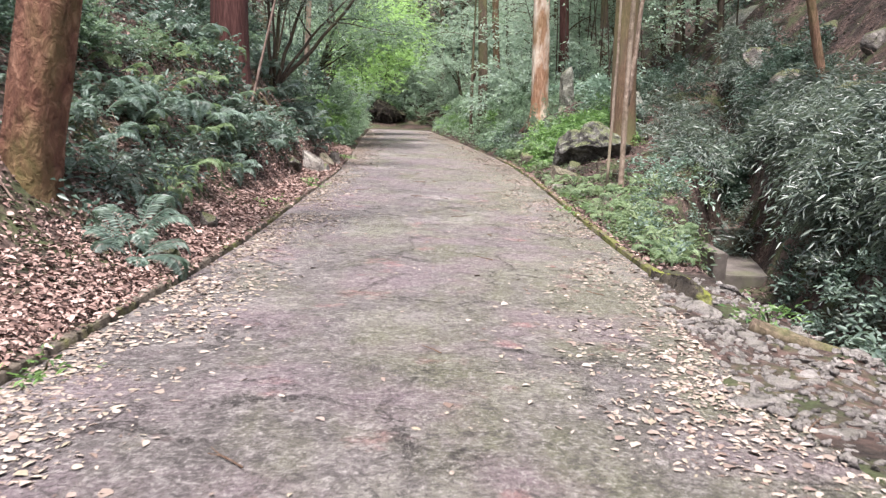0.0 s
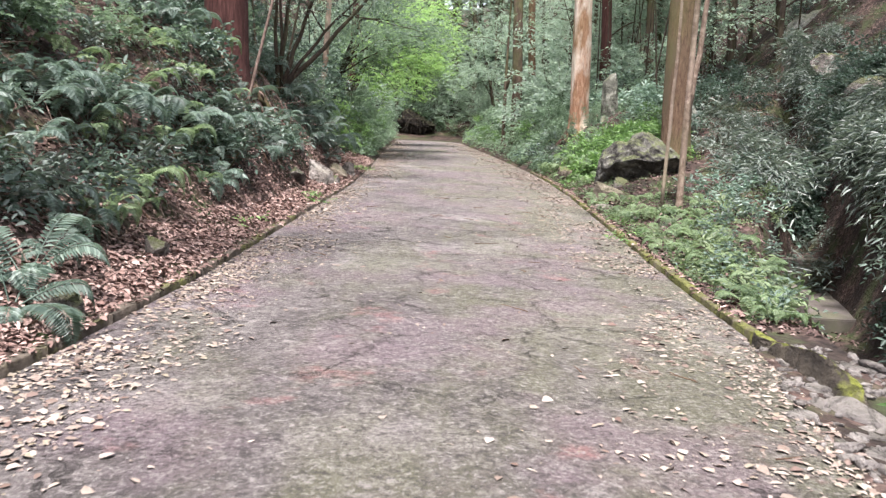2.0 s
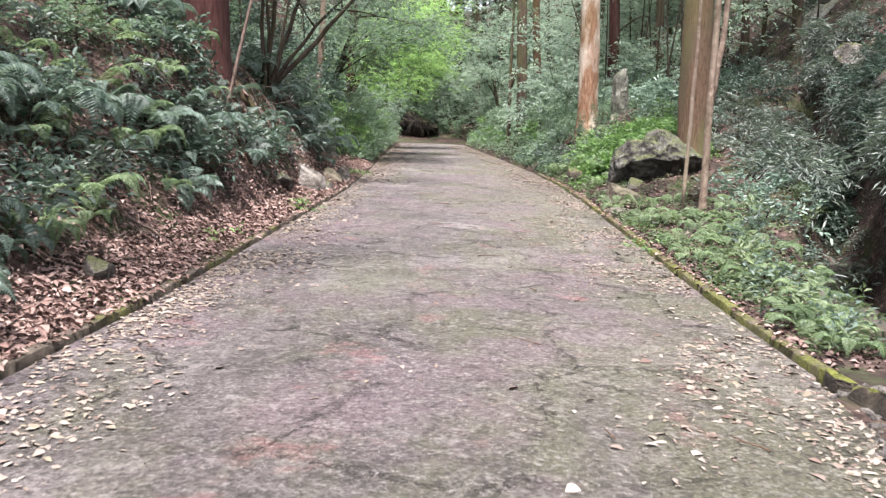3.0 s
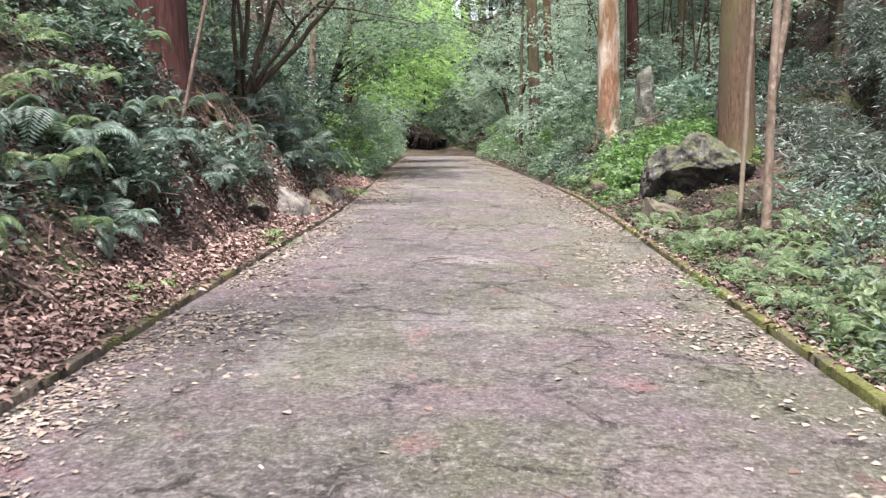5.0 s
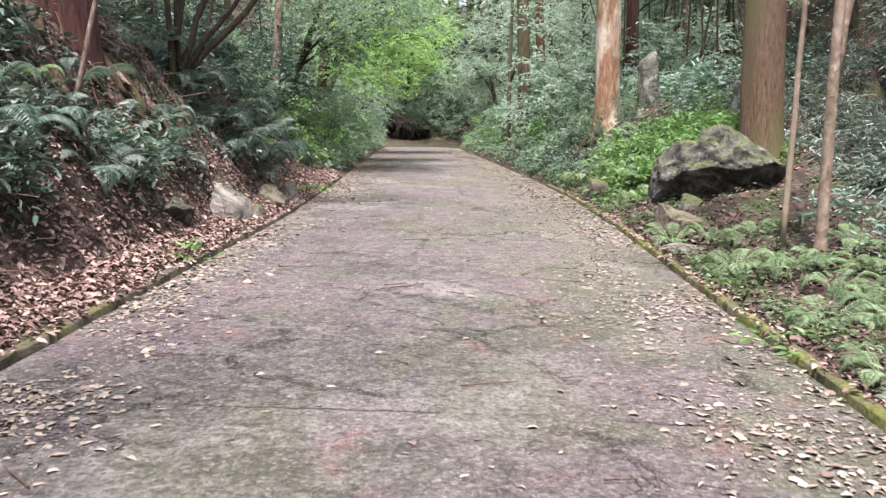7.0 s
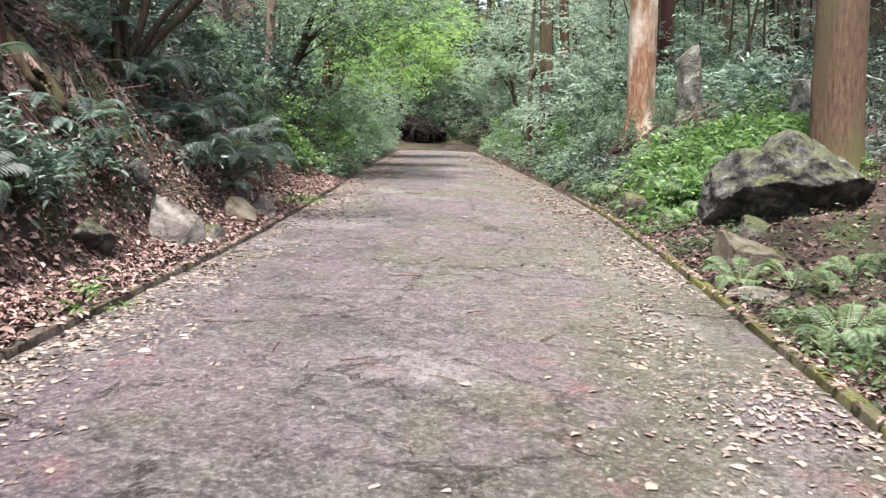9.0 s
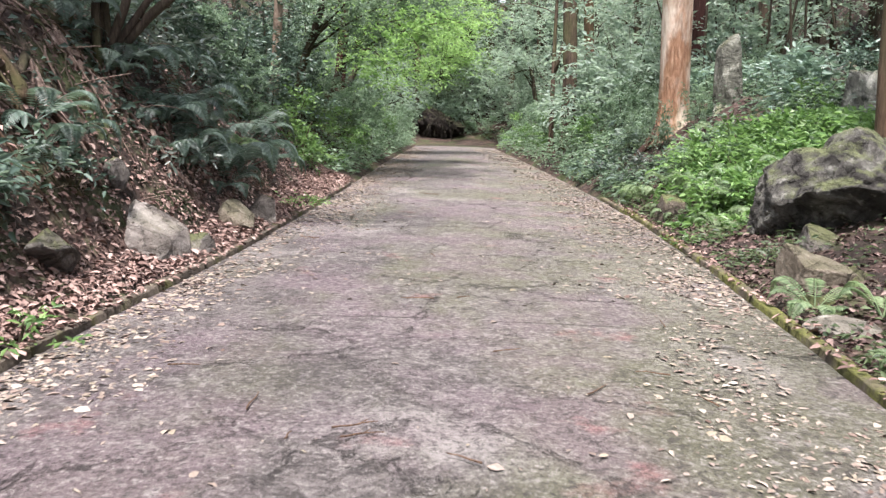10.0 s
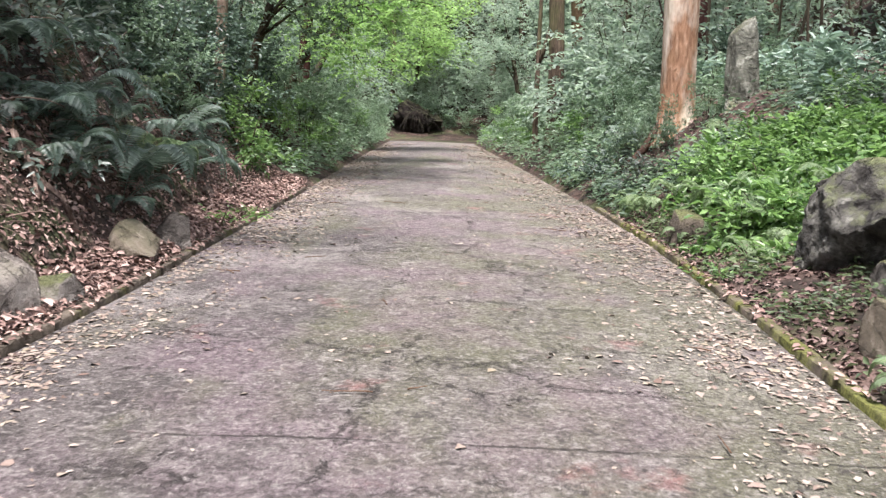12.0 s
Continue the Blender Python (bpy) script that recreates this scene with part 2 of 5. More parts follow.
MAT_BARK_CEDAR = bark_material("cedar_bark", (0.05, 0.03, 0.02), (0.115, 0.075, 0.048), (0.19, 0.13, 0.086), 6.0, 11.0, (0.10, 0.078, 0.05), 0.025, 0.35)
MAT_BARK_PALE = bark_material("peeling_orange_bark", (0.10, 0.052, 0.03), (0.24, 0.135, 0.08), (0.42, 0.29, 0.20), 5.0, 4.0, (0.56, 0.49, 0.40), 0.07, 0.25)
MAT_BARK_GREY = bark_material("grey_brown_bark", (0.03, 0.022, 0.016), (0.08, 0.058, 0.042), (0.165, 0.125, 0.094), 7.0, 8.0, None, 0.03, 0.4)
MAT_BARK_TAN = bark_material("smooth_tan_bark", (0.085, 0.06, 0.046), (0.19, 0.14, 0.105), (0.38, 0.31, 0.245), 1.2, 3.0, (0.30, 0.24, 0.185), 0.02, 0.25)
MAT_BARK_MOSSY = bark_material("dull_root_bark", (0.018, 0.011, 0.009), (0.05, 0.03, 0.022), (0.11, 0.072, 0.052), 3.0, 5.0, None, 0.04, 0.3)
MAT_BARK_DARK = bark_material("dark_branch_bark", (0.018, 0.013, 0.01), (0.05, 0.038, 0.028), (0.10, 0.08, 0.058), 5.0, 9.0, None, 0.015, 0.25)
MAT_ROOT = bark_material("bleached_root", (0.06, 0.04, 0.032), (0.165, 0.118, 0.095), (0.31, 0.245, 0.205), 3.0, 9.0)
MAT_TWIG = bark_material("dry_twig", (0.05, 0.03, 0.02), (0.12, 0.075, 0.05), (0.22, 0.15, 0.1), 3.0, 20.0)
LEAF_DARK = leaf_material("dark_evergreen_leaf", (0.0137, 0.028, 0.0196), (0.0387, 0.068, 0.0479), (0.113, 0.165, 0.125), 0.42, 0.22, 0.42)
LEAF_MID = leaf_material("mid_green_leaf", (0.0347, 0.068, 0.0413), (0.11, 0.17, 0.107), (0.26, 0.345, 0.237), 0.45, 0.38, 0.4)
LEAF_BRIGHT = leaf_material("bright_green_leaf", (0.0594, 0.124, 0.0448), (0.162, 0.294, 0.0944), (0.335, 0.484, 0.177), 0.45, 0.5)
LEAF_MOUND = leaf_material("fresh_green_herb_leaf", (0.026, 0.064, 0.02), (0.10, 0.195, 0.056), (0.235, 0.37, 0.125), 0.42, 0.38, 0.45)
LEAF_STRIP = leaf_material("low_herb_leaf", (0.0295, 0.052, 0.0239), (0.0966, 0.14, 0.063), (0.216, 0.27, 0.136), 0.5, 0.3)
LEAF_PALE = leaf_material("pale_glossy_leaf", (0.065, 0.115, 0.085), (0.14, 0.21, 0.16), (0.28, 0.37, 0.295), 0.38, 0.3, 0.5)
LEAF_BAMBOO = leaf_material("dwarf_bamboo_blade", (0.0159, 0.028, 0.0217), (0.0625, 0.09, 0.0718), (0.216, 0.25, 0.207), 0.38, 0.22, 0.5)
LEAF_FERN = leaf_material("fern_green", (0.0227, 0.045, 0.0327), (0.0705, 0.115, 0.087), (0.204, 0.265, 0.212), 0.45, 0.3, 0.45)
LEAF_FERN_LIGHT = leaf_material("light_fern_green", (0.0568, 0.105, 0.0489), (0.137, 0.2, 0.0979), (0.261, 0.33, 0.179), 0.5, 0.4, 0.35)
# aerial haze and extra brightness are put into this pale bluish leaf colour
LEAF_HAZED = leaf_material("hazed_green_leaf", (0.0636, 0.113, 0.0851), (0.174, 0.247, 0.189), (0.369, 0.433, 0.365), 0.45, 0.5, 0.4)
LITTER_BROWN = litter_material("brown_dead_leaf", (0.0522, 0.0313, 0.0261), (0.191, 0.122, 0.103), (0.331, 0.231, 0.196), (0.104, 0.0626, 0.0522), (0.435, 0.331, 0.287))
LITTER_DARK = litter_material("dark_dead_leaf", (0.02, 0.012, 0.01), (0.08, 0.05, 0.044), (0.16, 0.108, 0.095), (0.04, 0.024, 0.021), (0.27, 0.20, 0.175))
LITTER_PALE = litter_material("pale_fallen_leaf", (0.15, 0.115, 0.095), (0.26, 0.22, 0.18), (0.09, 0.06, 0.047), (0.34, 0.30, 0.25), (0.19, 0.165, 0.115), (0.28, 0.235, 0.20), (0.12, 0.082, 0.067))

# ---- geometry helpers ----
RNG = np.random.default_rng(7)


class Geo:
    """Collects vertices and faces of one mesh."""

    def __init__(self):
        self.v, self.f, self.n = [], [], 0

    def add(self, verts, *faces):
        verts = np.asarray(verts, dtype=np.float64).reshape(-1, 3)
        for f in faces:
            if len(f):
                self.f.append(np.asarray(f, dtype=np.int64) + self.n)
        self.v.append(verts)
        self.n += len(verts)
        return self

    def mesh(self, name, material, smooth=True):
        me = bpy.data.meshes.new(name)
        verts = np.concatenate(self.v)
        me.vertices.add(len(verts))
        me.vertices.foreach_set("co", verts.astype(np.float32).ravel())
        idx = np.concatenate([f.ravel() for f in self.f])
        sizes = np.concatenate([np.full(len(f), f.shape[1]) for f in self.f])
        me.loops.add(len(idx))
        me.loops.foreach_set("vertex_index", idx.astype(np.int32))
        me.polygons.add(len(sizes))
        me.polygons.foreach_set("loop_start", np.concatenate(([0], np.cumsum(sizes)[:-1])).astype(np.int32))
        me.polygons.foreach_set("use_smooth", np.full(len(sizes), smooth))
        me.update(calc_edges=True)
        me.validate()
        me.materials.append(material)
        return me


def part(name, geo, material, parent=None, label="", smooth=True):
    ob = new(name, geo.mesh(name, material, smooth) if isinstance(geo, Geo) else geo)
    if parent is not None:
        ob.parent = parent
    return tagged(ob, label)


def thing(name, m, label, category, group="", kind=""):
    ob = new(name)
    ob.empty_display_size = 0.2
    ob.matrix_basis = m
    return tagged(ob, label, category, group, kind)


def unit(a):
    return a / np.maximum(np.linalg.norm(a, axis=-1, keepdims=True), 1e-9)


def lattice(ix, iy, seed):
    h = (ix * 374761393 + iy * 668265263 + seed * 982451653) & 0x7FFFFFFF
    h = ((h ^ (h >> 13)) * 1274126177) & 0x7FFFFFFF
    return ((h ^ (h >> 16)) & 0xFFFF) / 65535.0


def vnoise(x, y, seed=0, octaves=4):
    """Fractal value noise, about -1 to 1."""
    x, y = np.asarray(x, float), np.asarray(y, float)
    total, amp = np.zeros(np.broadcast(x, y).shape), 0.5
    for o in range(octaves):
        ix, iy = np.floor(x).astype(np.int64), np.floor(y).astype(np.int64)
        fx, fy = x - ix, y - iy
        fx, fy = fx * fx * (3 - 2 * fx), fy * fy * (3 - 2 * fy)
        a, b = lattice(ix, iy, seed + o), lattice(ix + 1, iy, seed + o)
        c, d = lattice(ix, iy + 1, seed + o), lattice(ix + 1, iy + 1, seed + o)
        total = total + amp * 2 * ((a * (1 - fx) + b * fx) * (1 - fy) + (c * (1 - fx) + d * fx) * fy - 0.5)
        amp, x, y = amp * 0.5, x * 2.03 + 7.1, y * 2.03 + 3.7
    return total


def tube(geo, pts, rad, seg=10, rough=0.0, seed=0, cap=True):
    """A tapering tube along points."""
    pts, rad = np.asarray(pts, float), np.asarray(rad, float)
    n = len(pts)
    tan = unit(np.gradient(pts, axis=0))
    main = unit(pts[-1] - pts[0])
    ref = np.eye(3)[np.argmin(np.abs(main))]
    u = unit(np.cross(tan, ref))
    w = np.cross(tan, u)
    ang = np.linspace(0, 2 * math.pi, seg, endpoint=False)
    r = rad[:, None] * np.ones(seg)
    if rough:
        along = np.concatenate(([0], np.cumsum(np.linalg.norm(np.diff(pts, axis=0), axis=1))))
        lobes = np.sin(ang * 3 + seed)[None] * 0.5 + np.sin(ang * 5 + seed * 2.1)[None] * 0.35
        r = r * (1 + rough * (lobes + vnoise(np.tile(ang * 2.2, (n, 1)), np.tile(along[:, None] * 1.3, (1, seg)), seed)))
    v = pts[:, None] + r[..., None] * (np.cos(ang)[None, :, None] * u[:, None] + np.sin(ang)[None, :, None] * w[:, None])
    i, j = np.meshgrid(np.arange(n - 1), np.arange(seg), indexing="ij")
    j2 = (j + 1) % seg
    quads = np.stack([i * seg + j, i * seg + j2, (i + 1) * seg + j2, (i + 1) * seg + j], -1).reshape(-1, 4)
    verts = v.reshape(-1, 3)
    tris = np.zeros((0, 3), int)
    if cap:
        verts = np.vstack([verts, pts[0], pts[-1]])
        a = np.arange(seg)
        b = (a + 1) % seg
        tris = np.vstack([np.stack([b, a, np.full(seg, n * seg)], 1), np.stack([(n - 1) * seg + a, (n - 1) * seg + b, np.full(seg, n * seg + 1)], 1)])
    return geo.add(verts, quads, tris)


def bend(a, b, sag=0.0, wiggle=0.0, n=8, rng=RNG):
    """Points from a to b, bowed up by sag, with a random wiggle."""
    a, b = np.asarray(a, float), np.asarray(b, float)
    t = np.linspace(0, 1, n)[:, None]
    p = a + (b - a) * t
    p[:, 2] += sag * 4 * (t * (1 - t))[:, 0]
    if wiggle:
        w = rng.normal(0, wiggle, (n, 3))
        w[0] = 0
        p += np.cumsum(w, axis=0) * 0.6
    return p


def leaf_cards(geo, p, d, nrm, length, width, full=False, curl=0.15, crease=0.22, ragged=None):
    """Folded leaf blades: base p, direction d, face normal nrm; ragged: a random generator that makes each outline uneven."""
    p, d = np.asarray(p, float), unit(np.asarray(d, float))
    s = unit(np.cross(d, nrm))
    up = np.cross(s, d)
    length, width = np.broadcast_to(length, len(p))[:, None], np.broadcast_to(width, len(p))[:, None]
    fold = width * crease
    n = len(p)
    if not full:
        v = np.stack([p, p + d * length * 0.45 - s * width * 0.5 + up * fold, p + d * length - up * length * curl, p + d * length * 0.45 + s * width * 0.5 + up * fold], 1)
        b = np.arange(n)[:, None] * 4
        return geo.add(v, np.concatenate([b + [0, 2, 1], b + [0, 3, 2]]))
    v = np.stack([p, p + d * length * 0.28 - s * width * 0.42 + up * fold, p + d * length * 0.68 - s * width * 0.40 + up * (fold - length * curl * 0.4),
                  p + d * length - up * length * curl, p + d * length * 0.68 + s * width * 0.40 + up * (fold - length * curl * 0.4), p + d * length * 0.28 + s * width * 0.42 + up * fold], 1)
    if ragged is not None:
        v = v + ragged.normal(0, 0.13, v.shape) * width[:, None] * [1, 1, 0.1]
    b = np.arange(n)[:, None] * 6
    return geo.add(v, np.concatenate([b + [0, 3, 2, 1], b + [0, 5, 4, 3]]))


def sprays(geo, rng, centre, way, count, reach, leaf_len, leaf_wid, droop=0.3, tilt=0.45, full=False):
    """Twigs of alternate leaves, one at each centre, heading along way."""
    c = len(centre)
    way = unit(way)
    t = np.linspace(0.1, 1, count)[None, :, None]
    side = unit(np.cross(way, np.array([0, 0, 1.0])) + 1e-6)[:, None]
    sgn = np.where(np.arange(count) % 2, 1.0, -1.0)[None, :, None]
    reach = np.broadcast_to(reach, c)[:, None, None]
    p = centre[:, None] + way[:, None] * reach * t
    p[..., 2] -= (droop * reach * t * t)[..., 0]
    p = p + rng.normal(0, 0.03, p.shape) * reach
    d = way[:, None] * 0.7 + side * sgn * 0.8 + rng.normal(0, 0.3, p.shape)
    d[..., 2] -= droop * 0.6
    nrm = np.array([0, 0, 1.0]) + rng.normal(0, tilt, p.shape)
    k = c * count
    ln = leaf_len * rng.uniform(0.65, 1.25, k)
    return leaf_cards(geo, p.reshape(-1, 3), d.reshape(-1, 3), nrm.reshape(-1, 3), ln, ln * (leaf_wid / leaf_len) * rng.uniform(0.8, 1.2, k), full)


# ---- plan: road line and ground heights ----
def interp(y, ys, vs):
    return np.interp(y, ys, vs)


def smooth(a, b, x):
    t = np.clip((np.asarray(x, float) - a) / (b - a), 0, 1)
    return t * t * (3 - 2 * t)


def edge_left(y):
    return interp(y, [-30, 22, 26, 30, 40, 53, 60], [-2.38, -2.40, -2.55, -2.75, -3.3, -3.85, -4.1])


def edge_right(y):
    return interp(y, [-30, 2.5, 3.8, 5.2, 7.3, 8.4, 9.5, 22, 26, 30, 40, 53, 56, 60], [2.4, 2.3, 2.12, 2.02, 2.26, 2.38, 2.5, 2.5, 2.4, 2.12, 1.2, -0.2, -0.2, 0.4])


def grade(y):
    y = np.asarray(y, float)
    return -0.45 * smooth(-3, 13, y) + 0.03 - 0.03 * np.clip(-y, 0, 30) * -0.5 * (y < 0)


def height(x, y, rough=True):
    """The ground beside and under the road."""
    x, y = np.asarray(x, float), np.asarray(y, float)
    g = grade(y)
    dl, dr = edge_left(y) - 0.12 - x, x - edge_right(y) - 0.12 + 0.24 * (1 - smooth(9.1, 9.6, y))
    # bank on the left: leafy foot, steep face, long slope
    s = interp(y, [0, 6, 9, 15, 17, 24, 28, 32, 55], [1.3, 1.1, 1.0, 0.75, 0.5, 0.5, 0.75, 0.8, 0.7])
    face = interp(y, [0, 8, 15, 18, 26, 32, 60], [0.8, 0.9, 1.2, 1.65, 1.5, 1.2, 1.1])
    left = 0.04 + 0.28 * np.minimum(dl, s) + face * np.clip(dl - s, 0, 1.4) + 0.75 * np.clip(dl - s - 1.4, 0, 12) + 0.25 * np.clip(dl - s - 13.4, 0, 60)
    # strip on the right, ditch behind it, hill beyond
    a = interp(y, [0, 9, 12, 17, 20, 23, 26, 30, 34, 45, 60], [-0.16, -0.10, 0.03, 0.12, 0.15, 0.27, 0.45, 0.75, 0.75, 0.6, 0.55])
    foot = interp(y, [-30, 0, 10, 18, 26, 34, 60], [5.4, 5.4, 5.9, 7.5, 9.2, 10.2, 10.5])
    lip = interp(y, [0, 6, 8.6, 9.8, 12, 14, 16.5, 18, 22, 26, 30], [3.7, 3.6, 3.4, 3.1, 3.35, 3.85, 4.7, 5.2, 6.8, 8.0, 9.5])
    depth = interp(y, [-10, 0, 10, 17, 20.4, 21, 24, 30], [0.8, 0.9, 1.15, 1.75, 1.75, 1.1, 0.8, 0.0])
    right = 0.02 + a * np.minimum(dr, 2.6) + a * 0.25 * np.clip(dr - 2.6, 0, 6)
    cut = smooth(0, 1, (x - lip) / 0.8) * (1 - smooth(0, 1, (x - foot + 0.6) / 1.0)) * (depth > 0.01)
    right = right * (1 - cut) - depth * cut
    right = right + 1.15 * np.clip(x - foot, 0, 5) + 0.7 * np.clip(x - foot - 5, 0, 9) + 0.25 * np.clip(x - foot - 14, 0, 60)
    z = g + np.where(dl > 0, left, np.where(dr > 0, right, -0.07))
    z = z + 0.05 * np.clip(y - 53.4, 0, 4.4) + 0.06 * smooth(53.2, 53.8, y) + 0.45 * np.clip(y - 57.8, 0, 15) + 0.15 * np.clip(y - 73, 0, 80)
    if rough:
        off = np.clip(np.maximum(dl, dr), 0, 1)
        z = z + off * (0.22 * vnoise(x * 0.9, y * 0.9, 3) + 0.05 * vnoise(x * 5, y * 5, 11, 3)) * smooth(0, 0.6, off)
    return z


def stretch(lo, hi, near_lo, near_hi, step, grow=1.16):
    """Grid lines: even steps in the near part, growing steps out to the ends."""
    mid = list(np.arange(near_lo, near_hi + 1e-6, step))
    a, d = near_lo, step
    while a > lo:
        d *= grow
        a -= d
        mid.insert(0, a)
    a, d = near_hi, step
    while a < hi:
        d *= grow
        a += d
        mid.append(a)
    return np.array(mid)


def sheet(xs, ys, zfun):
    X, Y = np.meshgrid(xs, ys, indexing="xy")
    Z = zfun(X, Y)
    n, m = X.shape
    i, j = np.meshgrid(np.arange(n - 1), np.arange(m - 1), indexing="ij")
    q = np.stack([i * m + j, i * m + j + 1, (i + 1) * m + j + 1, (i + 1) * m + j], -1).reshape(-1, 4)
    return Geo().add(np.stack([X, Y, Z], -1).reshape(-1, 3), q)


# ---- structure ----
ground = part("ground", sheet(stretch(-400, 400, -8, 11, 0.16), stretch(-300, 500, 0, 40, 0.19, 1.08), height), MAT_GROUND)
tagged(ground, "brown forest soil with dead leaves and moss", "ground", kind="structure")

us = np.linspace(0, 1, 49)
ry = np.arange(-25, 53.6, 0.12)
RU, RY = np.meshgrid(us, ry)
RX = edge_left(RY) + (edge_right(RY) - edge_left(RY)) * RU
ragged = (RY < 9.6) * (RU > 0.99) * 0.08 * vnoise(RY * 1.6, RY * 0, 5)
RZ = grade(RY) + 0.03 * np.sin(RU * math.pi) + 0.012 * vnoise(RX * 1.1, RY * 1.1, 21) + 0.004 * vnoise(RX * 6, RY * 6, 22)
rg = Geo()
i_, j_ = np.meshgrid(np.arange(len(ry) - 1), np.arange(48), indexing="ij")
rg.add(np.stack([RX + ragged, RY, RZ], -1).reshape(-1, 3), np.stack([i_ * 49 + j_, i_ * 49 + j_ + 1, (i_ + 1) * 49 + j_ + 1, (i_ + 1) * 49 + j_], -1).reshape(-1, 4))
road = tagged(part("road", rg, MAT_ROAD), "worn grey-brown asphalt road strewn with leaves", "road", kind="structure")


def kerb_line(edge, side, y0, y1, label):
    """A low kerb of concrete pieces along one road edge."""
    kerb = thing("kerb", Matrix.Identity(4), label, "kerb", kind="structure")
    rng = np.random.default_rng(3 + side)
    y = y0
    while y < y1:
        ln = 0.997
        n = 9
        yy = np.linspace(y + 0.002, y + ln, n)
        ex = edge(yy) + side * 0.005
        zz = grade(yy)
        top = 0.06 + rng.normal(0, 0.003) + 0.012 * vnoise(yy * 3, yy * 0 + side, 9)
        b = 0.008
        prof = [(0.0, -0.08), (0.004, top - b), (b, top), (0.098 - b, top + 0.003), (0.101, top - b), (0.104, -0.08)]
        rows = np.stack([np.stack([ex + side * (q[0] + 0.009 * vnoise(yy * 6, yy * 0 + k, 4)), yy, zz + q[1]], -1) for k, q in enumerate(prof)], 1)
        g = Geo()
        i, j = np.meshgrid(np.arange(n - 1), np.arange(5), indexing="ij")
        f = np.stack([i * 6 + j, i * 6 + j + 1, (i + 1) * 6 + j + 1, (i + 1) * 6 + j], -1).reshape(-1, 4)
        if side > 0:
            f = f[:, ::-1]
        ends = np.array([[0, 1, 2, 3, 4, 5], [(n - 1) * 6 + k for k in range(5, -1, -1)]])
        g.add(rows.reshape(-1, 3), f, ends)
        part("kerb_stone", g, MAT_KERB, kerb)
        y += 1.0
    return kerb


kerb_line(edge_left, -1, -6, 31, "low brown concrete kerb with moss, holding back leaves")
kerb_line(edge_right, 1, 9.6, 29, "low concrete kerb covered in yellow-green moss")


# ---- things: trees ----
def on_ground(x, y, sink=0.0):
    return float(height(np.array(x), np.array(y))) - sink


def crown_geo(rng, tips, leaf_len, leaf_wid, per_tip, spread, count=7, droop=0.3):
    g = Geo()
    tips = np.asarray(tips, float)
    c = np.repeat(tips, per_tip, axis=0) + rng.normal(0, spread, (len(tips) * per_tip, 3)) * [1, 1, 0.55]
    way = rng.normal(0, 1, c.shape) * [1, 1, 0.25]
    return sprays(g, rng, c, way, count, leaf_len * 4.0, leaf_len, leaf_wid, droop)


def tree(label, x, y, r0, tall, bark, leaf, lean=(0.0, 0.0), flare=1.45, first=0.5, limbs=7, limb_len=2.6, leaf_len=0.14, per_tip=12,
         seed=1, group="", rough=0.05, seg=28, sink=0.12, name="tree", base_z=None, taper=0.35):
    """A trunk with a root flare, limbs and a leafy crown."""
    rng = np.random.default_rng(seed)
    z = on_ground(x, y, sink) if base_z is None else base_z - sink
    th = thing(name, pose(x, y, z), label, "tree", group)
    hs = np.concatenate([np.linspace(0, 1.0, 9), np.linspace(1.3, tall, 26)])
    wob = 0.02 * tall * 0.15
    px = lean[0] * hs + wob * np.sin(hs * 0.6 + seed) - wob * math.sin(seed)
    py = lean[1] * hs + wob * np.cos(hs * 0.5 + seed) - wob * math.cos(seed)
    rad = r0 * (1 - (1 - taper) * hs / tall) * (1 + (flare - 1) * np.exp(-hs / 0.28))
    g = tube(Geo(), np.stack([px, py, hs], -1), rad, seg, rough, seed)
    part("trunk", g, bark, th)
    tips = []
    for i in range(limbs):
        h = tall * (first + (0.97 - first) * (i + 0.5) / limbs)
        a = i * 2.4 + seed
        ln = limb_len * (1.15 - 0.6 * (h / tall - first) / (1 - first)) * rng.uniform(0.8, 1.2)
        b0 = np.array([np.interp(h, hs, px), np.interp(h, hs, py), h])
        b1 = b0 + np.array([math.cos(a) * ln, math.sin(a) * ln, ln * rng.uniform(-0.05, 0.35)])
        pts = bend(b0, b1, 0.12 * ln, 0.05 * ln / 6, 8, rng)
        rr = np.interp(h, hs, rad) * 0.35
        part("limb", tube(Geo(), pts, np.linspace(rr, 0.012, 8), 6), bark, th)
        tips += [pts[4], pts[6], pts[7]]
    if tips:
        part("crown", crown_geo(rng, tips, leaf_len, leaf_len * 0.45, per_tip, limb_len * 0.24), leaf, th)
    return th


tree("large leaning tree with furrowed reddish-brown bark on the bank", -4.27, 9.1, 0.32, 13, MAT_BARK_MOTTLED, LEAF_DARK, lean=(0.17, 0.05), flare=1.35, first=0.55, seed=2, rough=0.09, seg=40, taper=0.6, limb_len=4.2, sink=0.45)
tree("old tree with dark red stringy bark on the bank", -4.55, 19.9, 0.42, 16, MAT_BARK_RED, LEAF_DARK, lean=(0.0, 0.0), flare=1.2, first=0.5, seed=3, rough=0.06, seg=40, taper=0.5, limb_len=4.2, sink=0.7)
tree("tall straight cedar with ridged brown bark behind the boulder", 5.26, 24.2, 0.36, 18, MAT_BARK_CEDAR, LEAF_DARK, lean=(-0.04, 0.0), flare=1.2, first=0.45, seed=4, rough=0.05, seg=44, taper=0.45, limb_len=4.4)
pale_tree = tree("tall tree with peeling pale orange bark and flared roots", 3.8, 31.7, 0.31, 17, MAT_BARK_PALE, LEAF_MID, lean=(-0.055, 0.0), flare=1.9, first=0.5, seed=5, rough=0.10, seg=36, taper=0.6, limb_len=3.2, sink=0.3, per_tip=8)
